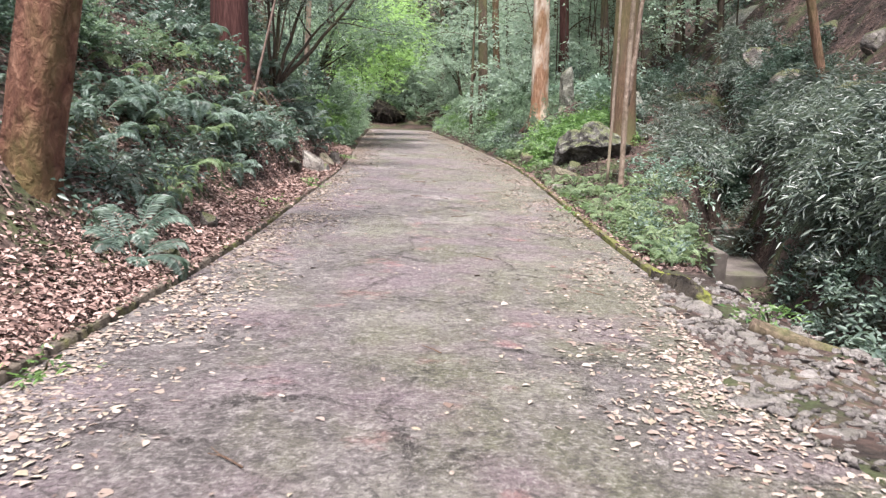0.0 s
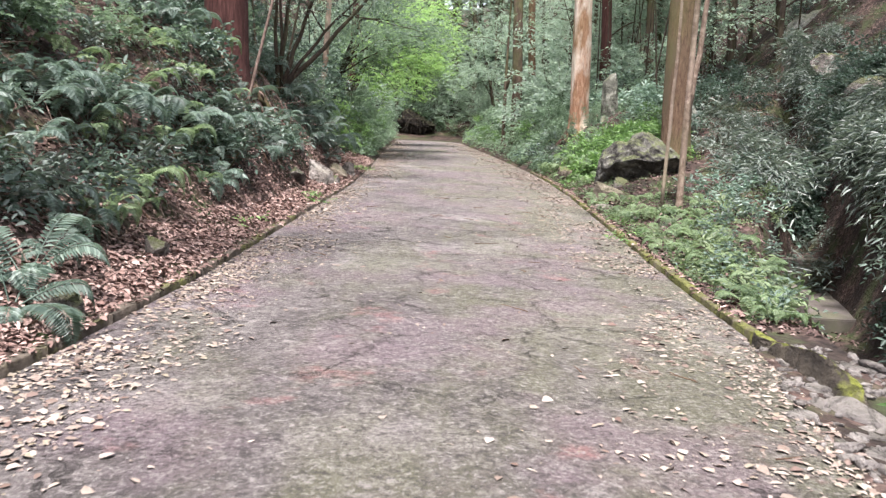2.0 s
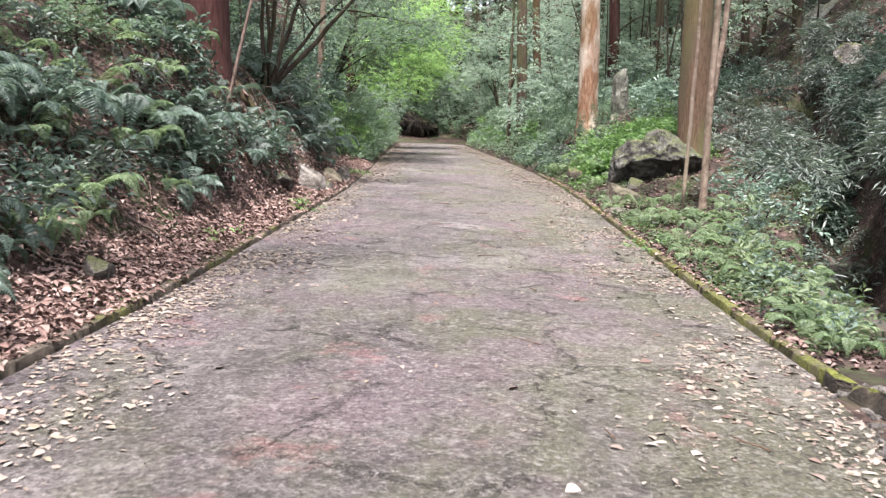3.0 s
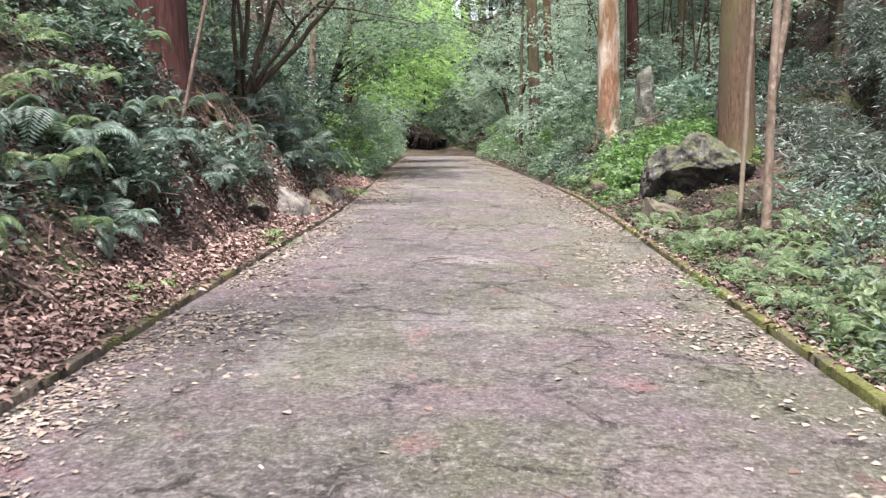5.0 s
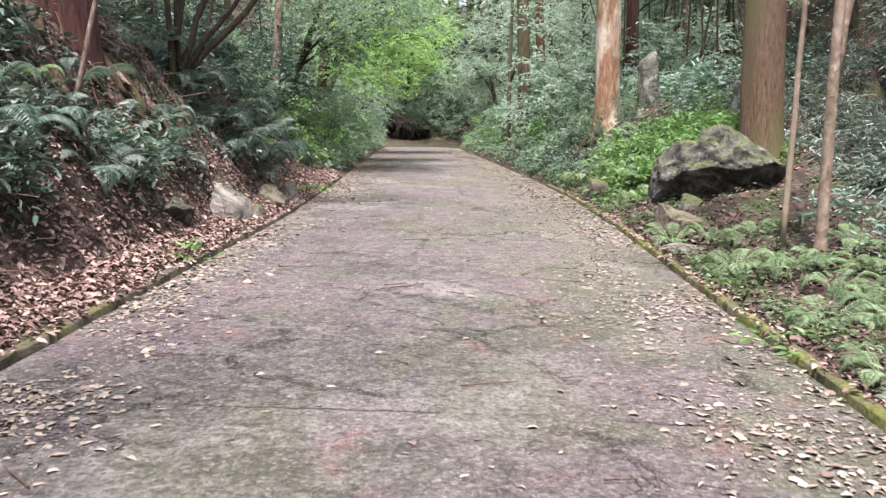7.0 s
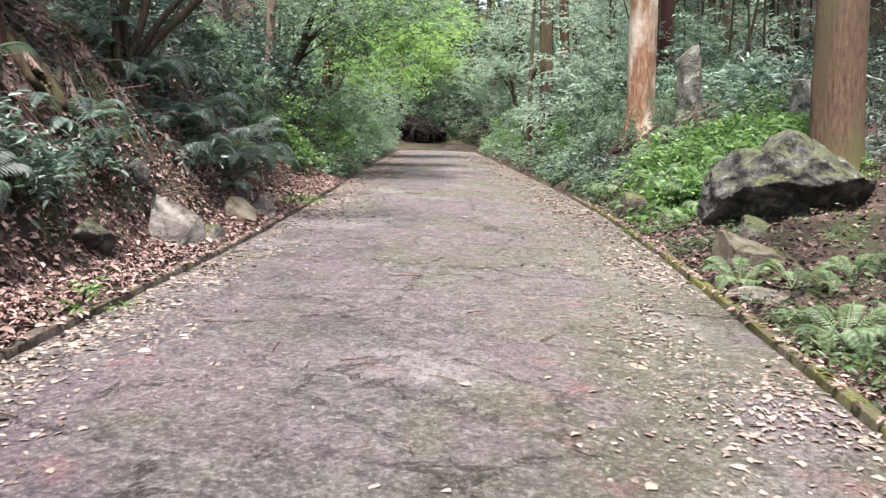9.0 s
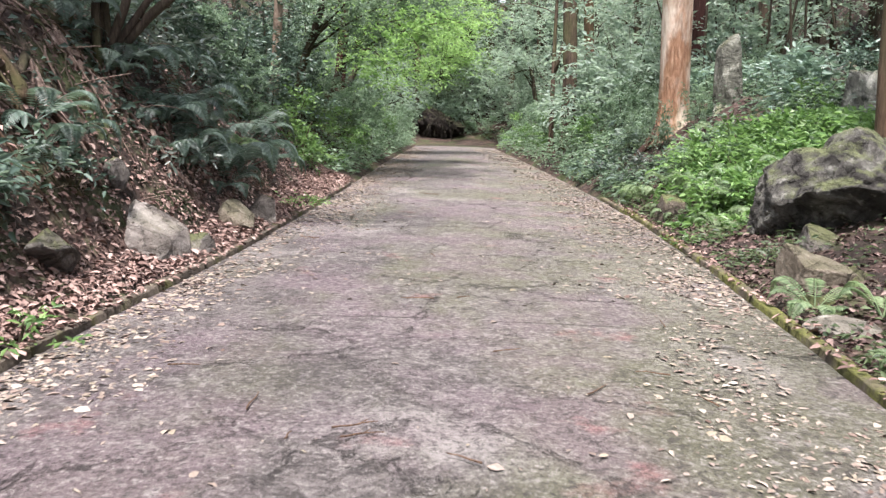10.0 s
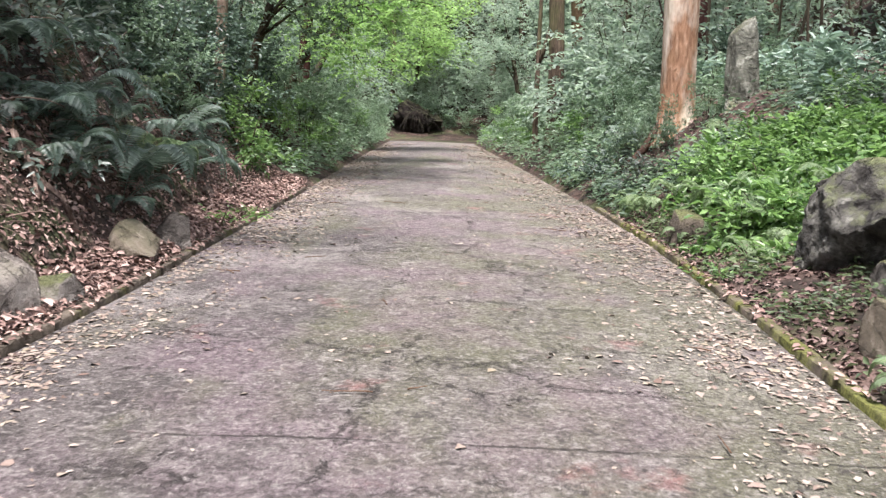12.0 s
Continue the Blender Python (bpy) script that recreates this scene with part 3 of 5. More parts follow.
for k, (ex, ey, ez) in enumerate([(-1.3, -0.5, -0.75), (-0.75, -0.9, -0.75), (0.35, -0.8, -0.45), (-1.0, 0.5, -0.55)]):
    part("root", tube(Geo(), bend((ex * 0.2, ey * 0.2, 0.45), (ex, ey, ez), -0.10, 0.03, 9, np.random.default_rng(k)), np.linspace(0.10, 0.025, 9), 9, 0.1, k), MAT_BARK_MOSSY, pale_tree)
tree("dark trunk of a tree behind the pale tree", 5.5, 38.0, 0.23, 16, MAT_BARK_RED, LEAF_DARK, lean=(-0.05, 0), flare=1.2, first=0.5, seed=6, seg=24, per_tip=5)
tree("dark brown tree with a knotty trunk on the bank", 2.22, 40.0, 0.22, 15, MAT_BARK_GREY, LEAF_MID, lean=(-0.025, 0), flare=1.3, first=0.45, seed=7, rough=0.12, taper=0.7, per_tip=5)
tree("brown tree trunk standing among shrubs", 3.05, 42.0, 0.17, 15, MAT_BARK_BROWN, LEAF_MID, lean=(-0.05, 0), flare=1.2, first=0.45, seed=8, taper=0.7, per_tip=5)
slim = tree("slim brown tree forking above the shrubs", 1.75, 41.0, 0.085, 7.5, MAT_BARK_GREY, LEAF_MID, lean=(0.0, 0), flare=1.2, first=0.55, seed=9, limbs=6, limb_len=1.8, leaf_len=0.1)
part("fork", tube(Geo(), bend((0.0, 0, 2.6), (0.75, 0.1, 5.2), 0.1, 0.05, 9, np.random.default_rng(4)), np.linspace(0.07, 0.03, 9), 9), MAT_BARK_GREY, slim)
tan_tree = tree("slender young tree with smooth tan bark by the ditch", 4.03, 18.45, 0.062, 8, MAT_BARK_TAN, LEAF_MID, lean=(0.0, 0.0), flare=1.3, first=0.5, seed=10, limbs=6, limb_len=1.6, leaf_len=0.1, seg=18, rough=0.07, taper=0.55)
part("stem", tube(Geo(), bend((0.02, 0.1, 1.9), (0.32, 0.15, 5.0), -0.05, 0.02, 10, np.random.default_rng(5)), np.linspace(0.06, 0.035, 10), 10, 0.06, 5), MAT_BARK_TAN, tan_tree)
part("stem", tube(Geo(), bend((-0.18, 0.6, 0.05), (-0.1, 0.6, 5.5), 0.05, 0.02, 12, np.random.default_rng(6)), np.linspace(0.036, 0.022, 12), 10, 0.06, 5), MAT_BARK_TAN, tan_tree)
tree("young orange-brown tree on the slope across the ditch", 9.75, 22.0, 0.125, 10, MAT_BARK_BROWN, LEAF_MID, lean=(-0.26, 0.0), flare=1.15, first=0.5, seed=11, seg=18, taper=0.6)
tree("brown tree trunk half hidden on the wooded slope", -5.1, 41.0, 0.18, 15, MAT_BARK_RED, LEAF_DARK, first=0.4, seed=12, lean=(0.04, 0), per_tip=5)
tree("pale grey tree stem on the wooded slope", -4.75, 32.0, 0.11, 12, MAT_BARK_TAN, LEAF_DARK, first=0.4, seed=13, lean=(0.05, 0), per_tip=5)
tree("dark young tree on the slope beside the upright rock", 11.6, 36.2, 0.15, 9, MAT_BARK_DARK, LEAF_DARK, first=0.35, seed=14, lean=(-0.1, 0), leaf_len=0.12)

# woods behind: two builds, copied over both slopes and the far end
woods_a = tree("slender forest tree in the dense wood", -9.5, 27.0, 0.16, 13, MAT_BARK_GREY, LEAF_HAZED, first=0.2, limbs=13, limb_len=2.7, leaf_len=0.18, per_tip=14, seed=21, group="trees of the wood", seg=12)
woods_b = tree("thin dark-barked forest tree in the dense wood", 10.5, 33.0, 0.11, 10, MAT_BARK_DARK, LEAF_HAZED, first=0.12, limbs=12, limb_len=2.3, leaf_len=0.16, per_tip=14, seed=22, group="trees of the wood", seg=12)
woods_c = tree("tall slender forest tree with a high crown", 13.2, 18.0, 0.15, 14, MAT_BARK_DARK, LEAF_HAZED, first=0.55, limbs=9, limb_len=2.8, leaf_len=0.18, per_tip=14, seed=25, group="trees of the wood", seg=12)
rw = np.random.default_rng(31)
spots = [(-8, 40), (-10, 52), (-2, 66), (2, 64), (5, 61), (-5, 64), (8, 56), (9, 47), (12, 41), (8.5, 42), (14, 33), (15, 26), (13, 20),
         (-12, 20), (-9, 14), (-12, 8), (-9, 2), (11, 12), (10, 6), (9, 0), (-8, -6), (8, -7), (-1, 70), (-10, 60), (10, 62), (-13, 34), (16, 46), (0.5, 62),
         (3, 68), (7.2, 37.5), (10.5, 38.5), (12.5, 30), (14.5, 38), (9.5, 44), (7.8, 47.5), (-8.5, 31), (-7.8, 25),
         (13.5, 25), (11.5, 45), (-4.5, 60.5), (6.9, 58.5), (-10.5, 27), (12, 15.5), (-9.8, 18), (6.4, 47), (8.6, 51), (10.4, 53), (12.6, 49.5), (7, 54), (13.5, 55), (11.8, 42.5), (6.2, 41.5), (9.2, 40.2), (5.6, 50),
         (-5, 73), (-8, 71), (-2.2, 75), (1.8, 73), (4.5, 72), (-6.5, 79), (-3.5, 81), (0, 82), (3.5, 80), (7.5, 76), (-10, 78), (-0.8, 64.5), (0.9, 66), (2.3, 65.5), (-2.1, 68.5), (-1, 90), (-5.5, 92), (4, 91), (8, 88)]
for k, (x, y) in enumerate(spots):
    s = rw.uniform(0.85, 1.25) * (1.4 if y > 64 else 1.0)
    src = woods_c if (x > 9.5 and y < 40) or (x < -8 and y < 30) else woods_a if k % 2 else woods_b
    copy_thing(src, pose(x, y, on_ground(x, y, 0.15), 0, -2.5, 0) @ pose(0, 0, 0, 0, 0, rw.uniform(0, 360)) @ Matrix.Scale(s, 4))
# bare thin poles of undergrown trees behind the pale tree
pole = tree("thin bare sapling in the shade of the wood", 6.5, 35.0, 0.035, 6, MAT_BARK_DARK, LEAF_HAZED, first=0.7, limbs=3, limb_len=0.9, leaf_len=0.12, per_tip=10, seed=23, group="saplings", seg=7, name="sapling")
for k in range(46):
    x, y = (rw.uniform(5, 12), rw.uniform(33, 50)) if k < 34 else (rw.uniform(-8, -4.6), rw.uniform(23, 40))
    copy_thing(pole, pose(x, y, on_ground(x, y, 0.1), rw.normal(0, 5), -2.5 + rw.normal(0, 6), 0) @ pose(0, 0, 0, 0, 0, rw.uniform(0, 360)) @ Matrix.Scale(rw.uniform(0.7, 1.2), 4))


# ---- maples hanging over the road ----
def maple(label, x, y, seed, reach, leaf):
    rng = np.random.default_rng(seed)
    z = on_ground(x, y, 0.1)
    th = thing("maple_tree", pose(x, y, z), label, "tree", "bright maples")
    tips = []
    top = np.array(reach) - [x, y, z]
    trunk = bend((0, 0, 0), top * [0.45, 0.45, 0.8], 0.3, 0.04, 12, rng)
    part("trunk", tube(Geo(), trunk, np.linspace(0.12, 0.05, 12), 12, 0.08, seed), MAT_BARK_DARK, th)
    for i in range(10):
        b0 = trunk[4 + i % 8]
        b1 = top * rng.uniform(0.5, 1.15) + rng.normal(0, 1.0, 3) * [1.2, 1.5, 1.0]
        b1[2] = max(b1[2], 0.9)
        pts = bend(b0, b1, 0.3, 0.04, 8, rng)
        part("limb", tube(Geo(), pts, np.linspace(0.035, 0.008, 8), 6), MAT_BARK_DARK, th)
        tips += [pts[3], pts[4], pts[5], pts[6], pts[7]]
    tips = np.array(tips)
    c = np.repeat(tips, 26, axis=0) + rng.normal(0, 1, (len(tips) * 26, 3)) * [0.55, 0.55, 0.28]
    part("crown", sprays(Geo(), rng, c, rng.normal(0, 1, c.shape) * [1, 1, 0.15], 8, 0.35, 0.10, 0.06, 0.25, 0.35), leaf, th)
    return th


maple("green maple leaning from the wooded bank", -4.8, 34.0, 41, (-2.6, 33.5, 5.2), LEAF_MID)
maple("bright green maple leaning over the road", -5.2, 39.0, 42, (-1.4, 39.0, 4.6), LEAF_BRIGHT)
maple("bright green maple leaning over the road", -5.6, 44.0, 43, (-1.5, 45.0, 6.0), LEAF_BRIGHT)
maple("bright green maple rising behind the far bend", -3.6, 60.5, 45, (-2.2, 58.5, 5.5), LEAF_BRIGHT)
maple("pale green maple at the far bend", 1.8, 55.0, 44, (0.3, 56.0, 5.0), LEAF_HAZED)

# ---- rocks ----
def rock_geo(seed, size, cuts, level=4, rough=0.06, planes=()):
    """A block cut by planes, then roughened."""
    rng = np.random.default_rng(seed)
    bm = bmesh.new()
    bmesh.ops.create_icosphere(bm, subdivisions=level, radius=1.0)
    v = np.array([q.co[:] for q in bm.verts])
    f = np.array([[q.index for q in t.verts] for t in bm.faces])
    bm.free()
    v *= 1.6
    for k in range(cuts):
        n = unit(rng.normal(0, 1, 3))
        d = rng.uniform(0.66, 0.95)
        v -= np.maximum(0, v @ n - d)[:, None] * n
    for n, d in planes:
        n = unit(np.array(n, float))
        v -= np.maximum(0, v @ n - d)[:, None] * n
    nn = unit(v)
    w = vnoise(v[:, 0] * 3 + v[:, 2] * 2.1, v[:, 1] * 3 - v[:, 2] * 1.7, seed, 5) * rough + vnoise(v[:, 0] * 11 + v[:, 2] * 7, v[:, 1] * 11 + v[:, 2] * 6, seed + 3, 3) * rough * 0.35
    crag = np.abs(vnoise(v[:, 0] * 2.1 + v[:, 2] * 1.3, v[:, 1] * 2.1 + v[:, 2] * 1.9, seed + 9, 4))
    chip = np.abs(vnoise(v[:, 0] * 5.3 - v[:, 2] * 4.1, v[:, 1] * 5.1 + v[:, 2] * 4.7, seed + 15, 4))
    v = v + nn * (w - crag * rough * 1.2 - chip * rough * 0.7)[:, None]
    return Geo().add(v * np.array(size), f)


def rock(label, x, y, z, size, seed, material, rz=0.0, tilt=0.0, cuts=9, planes=(), rough=0.06, group="", name="rock", level=4):
    ob = part(name, rock_geo(seed, size, cuts, level, rough, planes), material)
    ob.matrix_basis = pose(x, y, z, tilt, 0, rz)
    return tagged(ob, label, "rock", group)


rock("big mossy boulder with a dark overhanging face", 4.22, 22.85, 0.42, (0.92, 0.8, 0.76), 5, MAT_BOULDER, 0, 0, 0,
     [((0.52, -0.36, 0.78), 0.66), ((-0.74, -0.38, 0.55), 0.60), ((-0.22, -0.80, 0.56), 0.68), ((0.28, -0.68, -0.68), 0.56), ((-0.30, -0.70, -0.66), 0.52), ((-0.62, -0.62, -0.45), 0.74), ((0.74, -0.5, -0.45), 0.82), ((0, 0, -1), 0.88), ((0, 1, 0), 0.9),
      ((-1, 0, 0.1), 0.98), ((-0.82, -0.57, 0.0), 0.80), ((0.95, 0, 0.3), 0.98), ((0.66, -0.05, 0.75), 0.74), ((-0.35, 0.4, 0.85), 0.88), ((0.1, -0.97, 0.2), 0.82)], 0.11, name="boulder", level=6)
rock("small grey rock with a mossy flat top", 3.16, 20.98, -0.34, (0.29, 0.25, 0.34), 8, MAT_ROCK_TAN, 10, 0, 5, [((0.15, -0.3, 1), 0.78), ((0.1, -1, -0.1), 0.72), ((-1, 0, 0.1), 0.85), ((0, 0, -1), 0.9)])
rock("pale angular rock among dead leaves by the kerb", -2.93, 20.98, -0.17, (0.30, 0.30, 0.34), 12, MAT_ROCK_PALE, 8, 0, 0, [((0.42, -0.22, 0.88), 0.50), ((-0.12, -0.97, 0.18), 0.62), ((-0.97, -0.1, 0.12), 0.66), ((0.93, -0.3, 0.12), 0.74), ((0, 0, -1), 0.8), ((0, 1, 0), 0.8), ((0.62, -0.62, 0.45), 0.66)], 0.035)
rock("low brown rock tilted against the kerb", -2.80, 23.45, -0.27, (0.19, 0.23, 0.21), 14, MAT_ROCK_TAN, 10, 0, 7, [((0.6, -0.2, 0.8), 0.5)], 0.05)
rock("low dark rock beside the kerb", -2.72, 24.15, -0.25, (0.15, 0.2, 0.19), 15, MAT_ROCK, 40)
rock("small brown rock half buried in leaves", -2.70, 21.6, -0.30, (0.12, 0.18, 0.15), 16, MAT_ROCK, 0)
rock("mossy rock set in the bank", -3.36, 21.3, 0.35, (0.10, 0.12, 0.15), 17, MAT_ROCK, 0)
rock("brown mossy rock in the bank foot", -3.15, 19.6, -0.08, (0.2, 0.24, 0.2), 31, MAT_ROCK, 30)
rock("flat mossy stone on the strip", 3.25, 20.3, -0.36, (0.30, 0.24, 0.10), 18, MAT_MOSSROCK, 0)
rock("flat pale stone beside the mossy kerb", 2.95, 19.5, -0.38, (0.24, 0.2, 0.08), 32, MAT_ROCK_PALE, 20)
rock("low mossy stone in the herbs", 3.55, 20.9, -0.3, (0.2, 0.18, 0.12), 33, MAT_MOSSROCK, 50)
rock("dark stone under the boulder", 3.75, 22.35, -0.2, (0.3, 0.3, 0.2), 34, MAT_ROCK, 50)
rock("rough stone beside the mossy kerb", 2.72, 25.9, -0.22, (0.18, 0.26, 0.26), 19, MAT_MOSSROCK, 0)
rock("tall upright grey standing stone", 4.58, 30.5, 2.0, (0.25, 0.23, 0.70), 22, MAT_ROCK_STANDING, 10, 0, 4, [((-1, 0, -0.05), 0.78), ((1, 0, 0.12), 0.78), ((0, -1, 0), 0.8), ((-0.4, 0, 1), 0.95)], 0.05, name="standing_stone")
rock("rough stone base under the standing stone", 4.6, 30.45, 1.18, (0.42, 0.38, 0.32), 43, MAT_ROCK_STANDING, 0, 0, 12)
rock("weathered block of stone behind the cedar", 6.15, 27.2, 1.25, (0.45, 0.42, 0.9), 24, MAT_ROCK_GREY, 15, 0, 5, [((-1, 0, 0), 0.75), ((1, 0, 0), 0.75), ((0, 0, 1), 0.8)])
rock("large upright rock standing on the far slope", 12.9, 36.5, 3.3, (0.9, 0.8, 1.6), 25, MAT_ROCK_GREY, 0, 0, 7)
rock("dark rock on the slope behind the cedar", 8.3, 36.0, 1.9, (0.6, 0.5, 0.6), 35, MAT_ROCK, 0, 0, 7)
for k, (x, y, r) in enumerate([(9.4, 19.5, 0.35), (9.9, 24.5, 0.45), (8.9, 21.2, 0.28), (10.4, 28.0, 0.5), (10.8, 21.5, 0.4), (11.3, 25.6, 0.35), (9.2, 16.2, 0.3), (8.6, 13.6, 0.35)]):
    rock("dark rock lodged in the leaf-strewn slope", x, y, on_ground(x, y) + r * 0.1, (r, r * 0.9, r * 0.8), 200 + k, MAT_ROCK, k * 40, 0, 7, group="rocks of the slope", level=3)
rock("long dark rock with bright moss on its top", 2.62, 8.5, -0.40, (0.11, 0.5, 0.25), 26, MAT_MOSS_BRIGHT, 6, -7, 3, [((0.45, 0, 0.9), 0.6), ((-0.95, 0, 0.3), 0.75), ((-0.2, -0.9, 0.4), 0.8)], 0.05)
rock("mossy block at the end of the kerb", 2.52, 9.35, -0.38, (0.10, 0.12, 0.16), 27, MAT_MOSS_BRIGHT, -12, 0, 4, [((0.1, 0, 1), 0.7), ((-1, 0, 0.1), 0.75), ((0, -1, 0.1), 0.75)], 0.04)
rock("flat grey stone by the broken road edge", 2.50, 7.75, -0.33, (0.12, 0.14, 0.06), 36, MAT_PEBBLE, 20, 0, 6)
rock("small mossy rock on the leafy bank foot", -2.75, 8.9, -0.2, (0.12, 0.14, 0.13), 28, MAT_ROCK, 0)
rock("small mossy rock on the leafy bank foot", -2.9, 11.3, -0.2, (0.12, 0.14, 0.16), 29, MAT_ROCK, 0)


# ---- shrubs, ferns, dwarf bamboo: built once, then copied ----
def shrub(label, seed, radius, tall, leaf, leaf_len, leaf_wid, clusters, count, group, droop=0.3, stems=4, full=False, name="shrub", tilt=0.75):
    rng = np.random.default_rng(seed)
    th = thing(name, pose(0, 0, 0), label, "shrub", group)
    for i in range(stems):
        a = rng.uniform(0, 2 * math.pi)
        e = np.array([math.cos(a) * radius * 0.6, math.sin(a) * radius * 0.6, tall * rng.uniform(0.6, 0.95)])
        part("stem", tube(Geo(), bend((rng.normal(0, 0.06), rng.normal(0, 0.06), -0.1), e, 0.05, 0.02, 7, rng), np.linspace(0.014, 0.004, 7), 5), MAT_BARK_DARK, th)
    # leafy tufts gathered on a few boughs, with dark gaps between them
    boughs = max(4, clusters // 14)
    hub = unit(rng.normal(0, 1, (boughs, 3)))
    hub[:, 2] = np.abs(hub[:, 2]) * 0.9 + 0.05
    hub = hub * rng.uniform(0.5, 1.0, (boughs, 1)) * (1 + 0.25 * np.sin(hub[:, :1] * 5 + seed))
    pick = rng.integers(0, boughs, clusters)
    c = hub[pick] * (1 + rng.normal(0, 0.06, (clusters, 1))) + rng.normal(0, 0.17, (clusters, 3)) * [1, 1, 0.55]
    c[:, 2] = np.abs(c[:, 2])
    way = hub[pick] + rng.normal(0, 0.55, c.shape) + [0, 0, 0.1]
    c = c * [radius, radius, tall]
    part("foliage", sprays(Geo(), rng, c, way, count, leaf_len * 3.2, leaf_len, leaf_wid, droop, tilt, full), leaf, th)
    return th


def fern(label, seed, leaf, fronds, length, group):
    """Arching fronds with paired leaflets round one crown."""
    rng = np.random.default_rng(seed)
    th = thing("fern", pose(0, 0, 0), label, "fern", group)
    for i in range(fronds):
        a = i * 2 * math.pi / fronds + rng.uniform(-0.3, 0.3)
        ln = length * rng.uniform(0.7, 1.1)
        n = 34
        t = np.linspace(0, 1, n)
        out = np.sin(t * 1.5) * ln * 0.85
        up = (np.sin(t * 2.5) * 0.5 - 0.22 * t * t) * ln * rng.uniform(0.7, 1.1)
        rib = np.stack([np.cos(a) * out, np.sin(a) * out, up - 0.02], -1)
        tan = unit(np.gradient(rib, axis=0))
        side = np.array([-math.sin(a), math.cos(a), 0])
        nrm = np.cross(side, tan) * -1
        g = tube(Geo(), rib, np.linspace(0.006, 0.002, n), 4)
        for sg in (-1, 1):
            k = slice(6, n)
            prof = np.sin(np.clip((t[k] - 0.1) / 0.9, 0, 1) ** 0.7 * math.pi * 0.96 + 0.06)
            leaf_cards(g, rib[k], side * sg + tan[k] * 0.45 + [0, 0, -0.15], nrm[k] + rng.normal(0, 0.14, (n - 6, 3)), ln * rng.uniform(0.19, 0.23) * prof + 0.01, np.full(n - 6, ln * 0.031), False, 0.15)
        part("frond", g, leaf, th)
    return th


# spots kept clear of plants: rocks, trunks and bare earth
CLEAR = [(-4.1, 18.6, 0.4), (-4.5, 19.8, 0.8), (4.0, 22.6, 1.2), (3.2, 20.85, 0.7), (-2.8, 20.9, 0.5), (-2.8, 23.4, 0.4), (-3.9, 21.6, 1.05), (-4.1, 9.1, 0.45), (4.5, 30.1, 0.7), (6.9, 18.8, 0.9), (3.8, 31.4, 0.6), (3.3, 30.4, 0.75), (2.05, 39.0, 1.1), (1.95, 37.4, 1.0), (2.85, 40.8, 0.8)]


def scatter(protos, spots, rng, lo=0.8, hi=1.25, sink=0.03, tip=0.0):
    """The builds themselves take the first spots; copies take the rest."""
    free = [(x, y) for x, y in spots if all((x - a) ** 2 + (y - b) ** 2 > r * r for a, b, r in CLEAR)]
    for k, (x, y) in enumerate(free):
        src = protos[k % len(protos)]
        s = rng.uniform(lo, hi)
        m = pose(x, y, on_ground(x, y, sink), tip * rng.normal(), tip * rng.normal(), rng.uniform(0, 360)) @ Matrix.Scale(s, 4)
        if k < len(protos):
            src.matrix_basis = m
        else:
            made = copy_thing(src, m)
            made.matrix_basis = m


def strip_spots(rng, n, y0, y1, d0, d1, side):
    y = rng.uniform(y0, y1, n)
    d = rng.uniform(d0, d1, n)
    x = edge_left(y) - d if side < 0 else edge_right(y) + d
    return list(zip(x, y))


rs = np.random.default_rng(51)
dark = [shrub("dark evergreen shrub on the wooded bank", 61 + i, 0.75, 1.1, LEAF_DARK, 0.10, 0.042, 170, 8, "evergreen shrubs") for i in range(3)]
scatter(dark, strip_spots(rs, 6, 10.5, 20, 2.8, 4.5, -1) + strip_spots(rs, 4, 20, 26, 3.0, 5.0, -1) + strip_spots(rs, 14, 26, 34, 1.7, 5.0, -1) + strip_spots(rs, 9, 34, 56, 2.0, 4, -1)
        + strip_spots(rs, 12, 33, 56, 2.6, 6, 1) + [(rs.uniform(6.8, 9.2), rs.uniform(22, 31)) for _ in range(5)] + strip_spots(rs, 7, 2, 11, 3.2, 5, -1) + [(rs.uniform(9.5, 14), rs.uniform(22, 40)) for _ in range(7)], rs)
mid = [shrub("leafy green shrub beside the road", 71 + i, 0.7, 1.0, LEAF_MID, 0.085, 0.038, 185, 8, "green shrubs") for i in range(3)]
scatter(mid, [(-4.9, 58.3), (-1.9, 58.6), (-0.9, 58.2), (-3.5, 59.6), (-2.3, 59.7)] + strip_spots(rs, 18, 28, 40, 1.3, 3, -1) + strip_spots(rs, 26, 38, 57, 0.5, 2.8, -1) + strip_spots(rs, 50, 33, 56, 0.9, 4.5, 1) + strip_spots(rs, 8, 10, 26, 2.6, 5, -1), rs)
# leafy saplings close before the pale tree
for k, (x, y, q) in enumerate([(3.35, 30.9, 0.75), (4.15, 30.8, 0.65), (3.0, 31.6, 0.8)]):
    copy_thing(mid[k], pose(x, y, on_ground(x, y, 0.03), 0, 0, 70 * k) @ Matrix.Scale(q, 4)).matrix_basis = pose(x, y, on_ground(x, y, 0.03), 0, 0, 70 * k) @ Matrix.Diagonal((q * 0.7, q * 0.7, q * 1.3, 1))
under = [shrub("low broad-leaved plant on the earth bank", 125 + i, 0.42, 0.42, (LEAF_DARK, LEAF_FERN, LEAF_BAMBOO)[i], 0.105, 0.04, 52, 6, "low bank plants", full=True, stems=2, name="bank_plant", tilt=0.7) for i in range(3)]
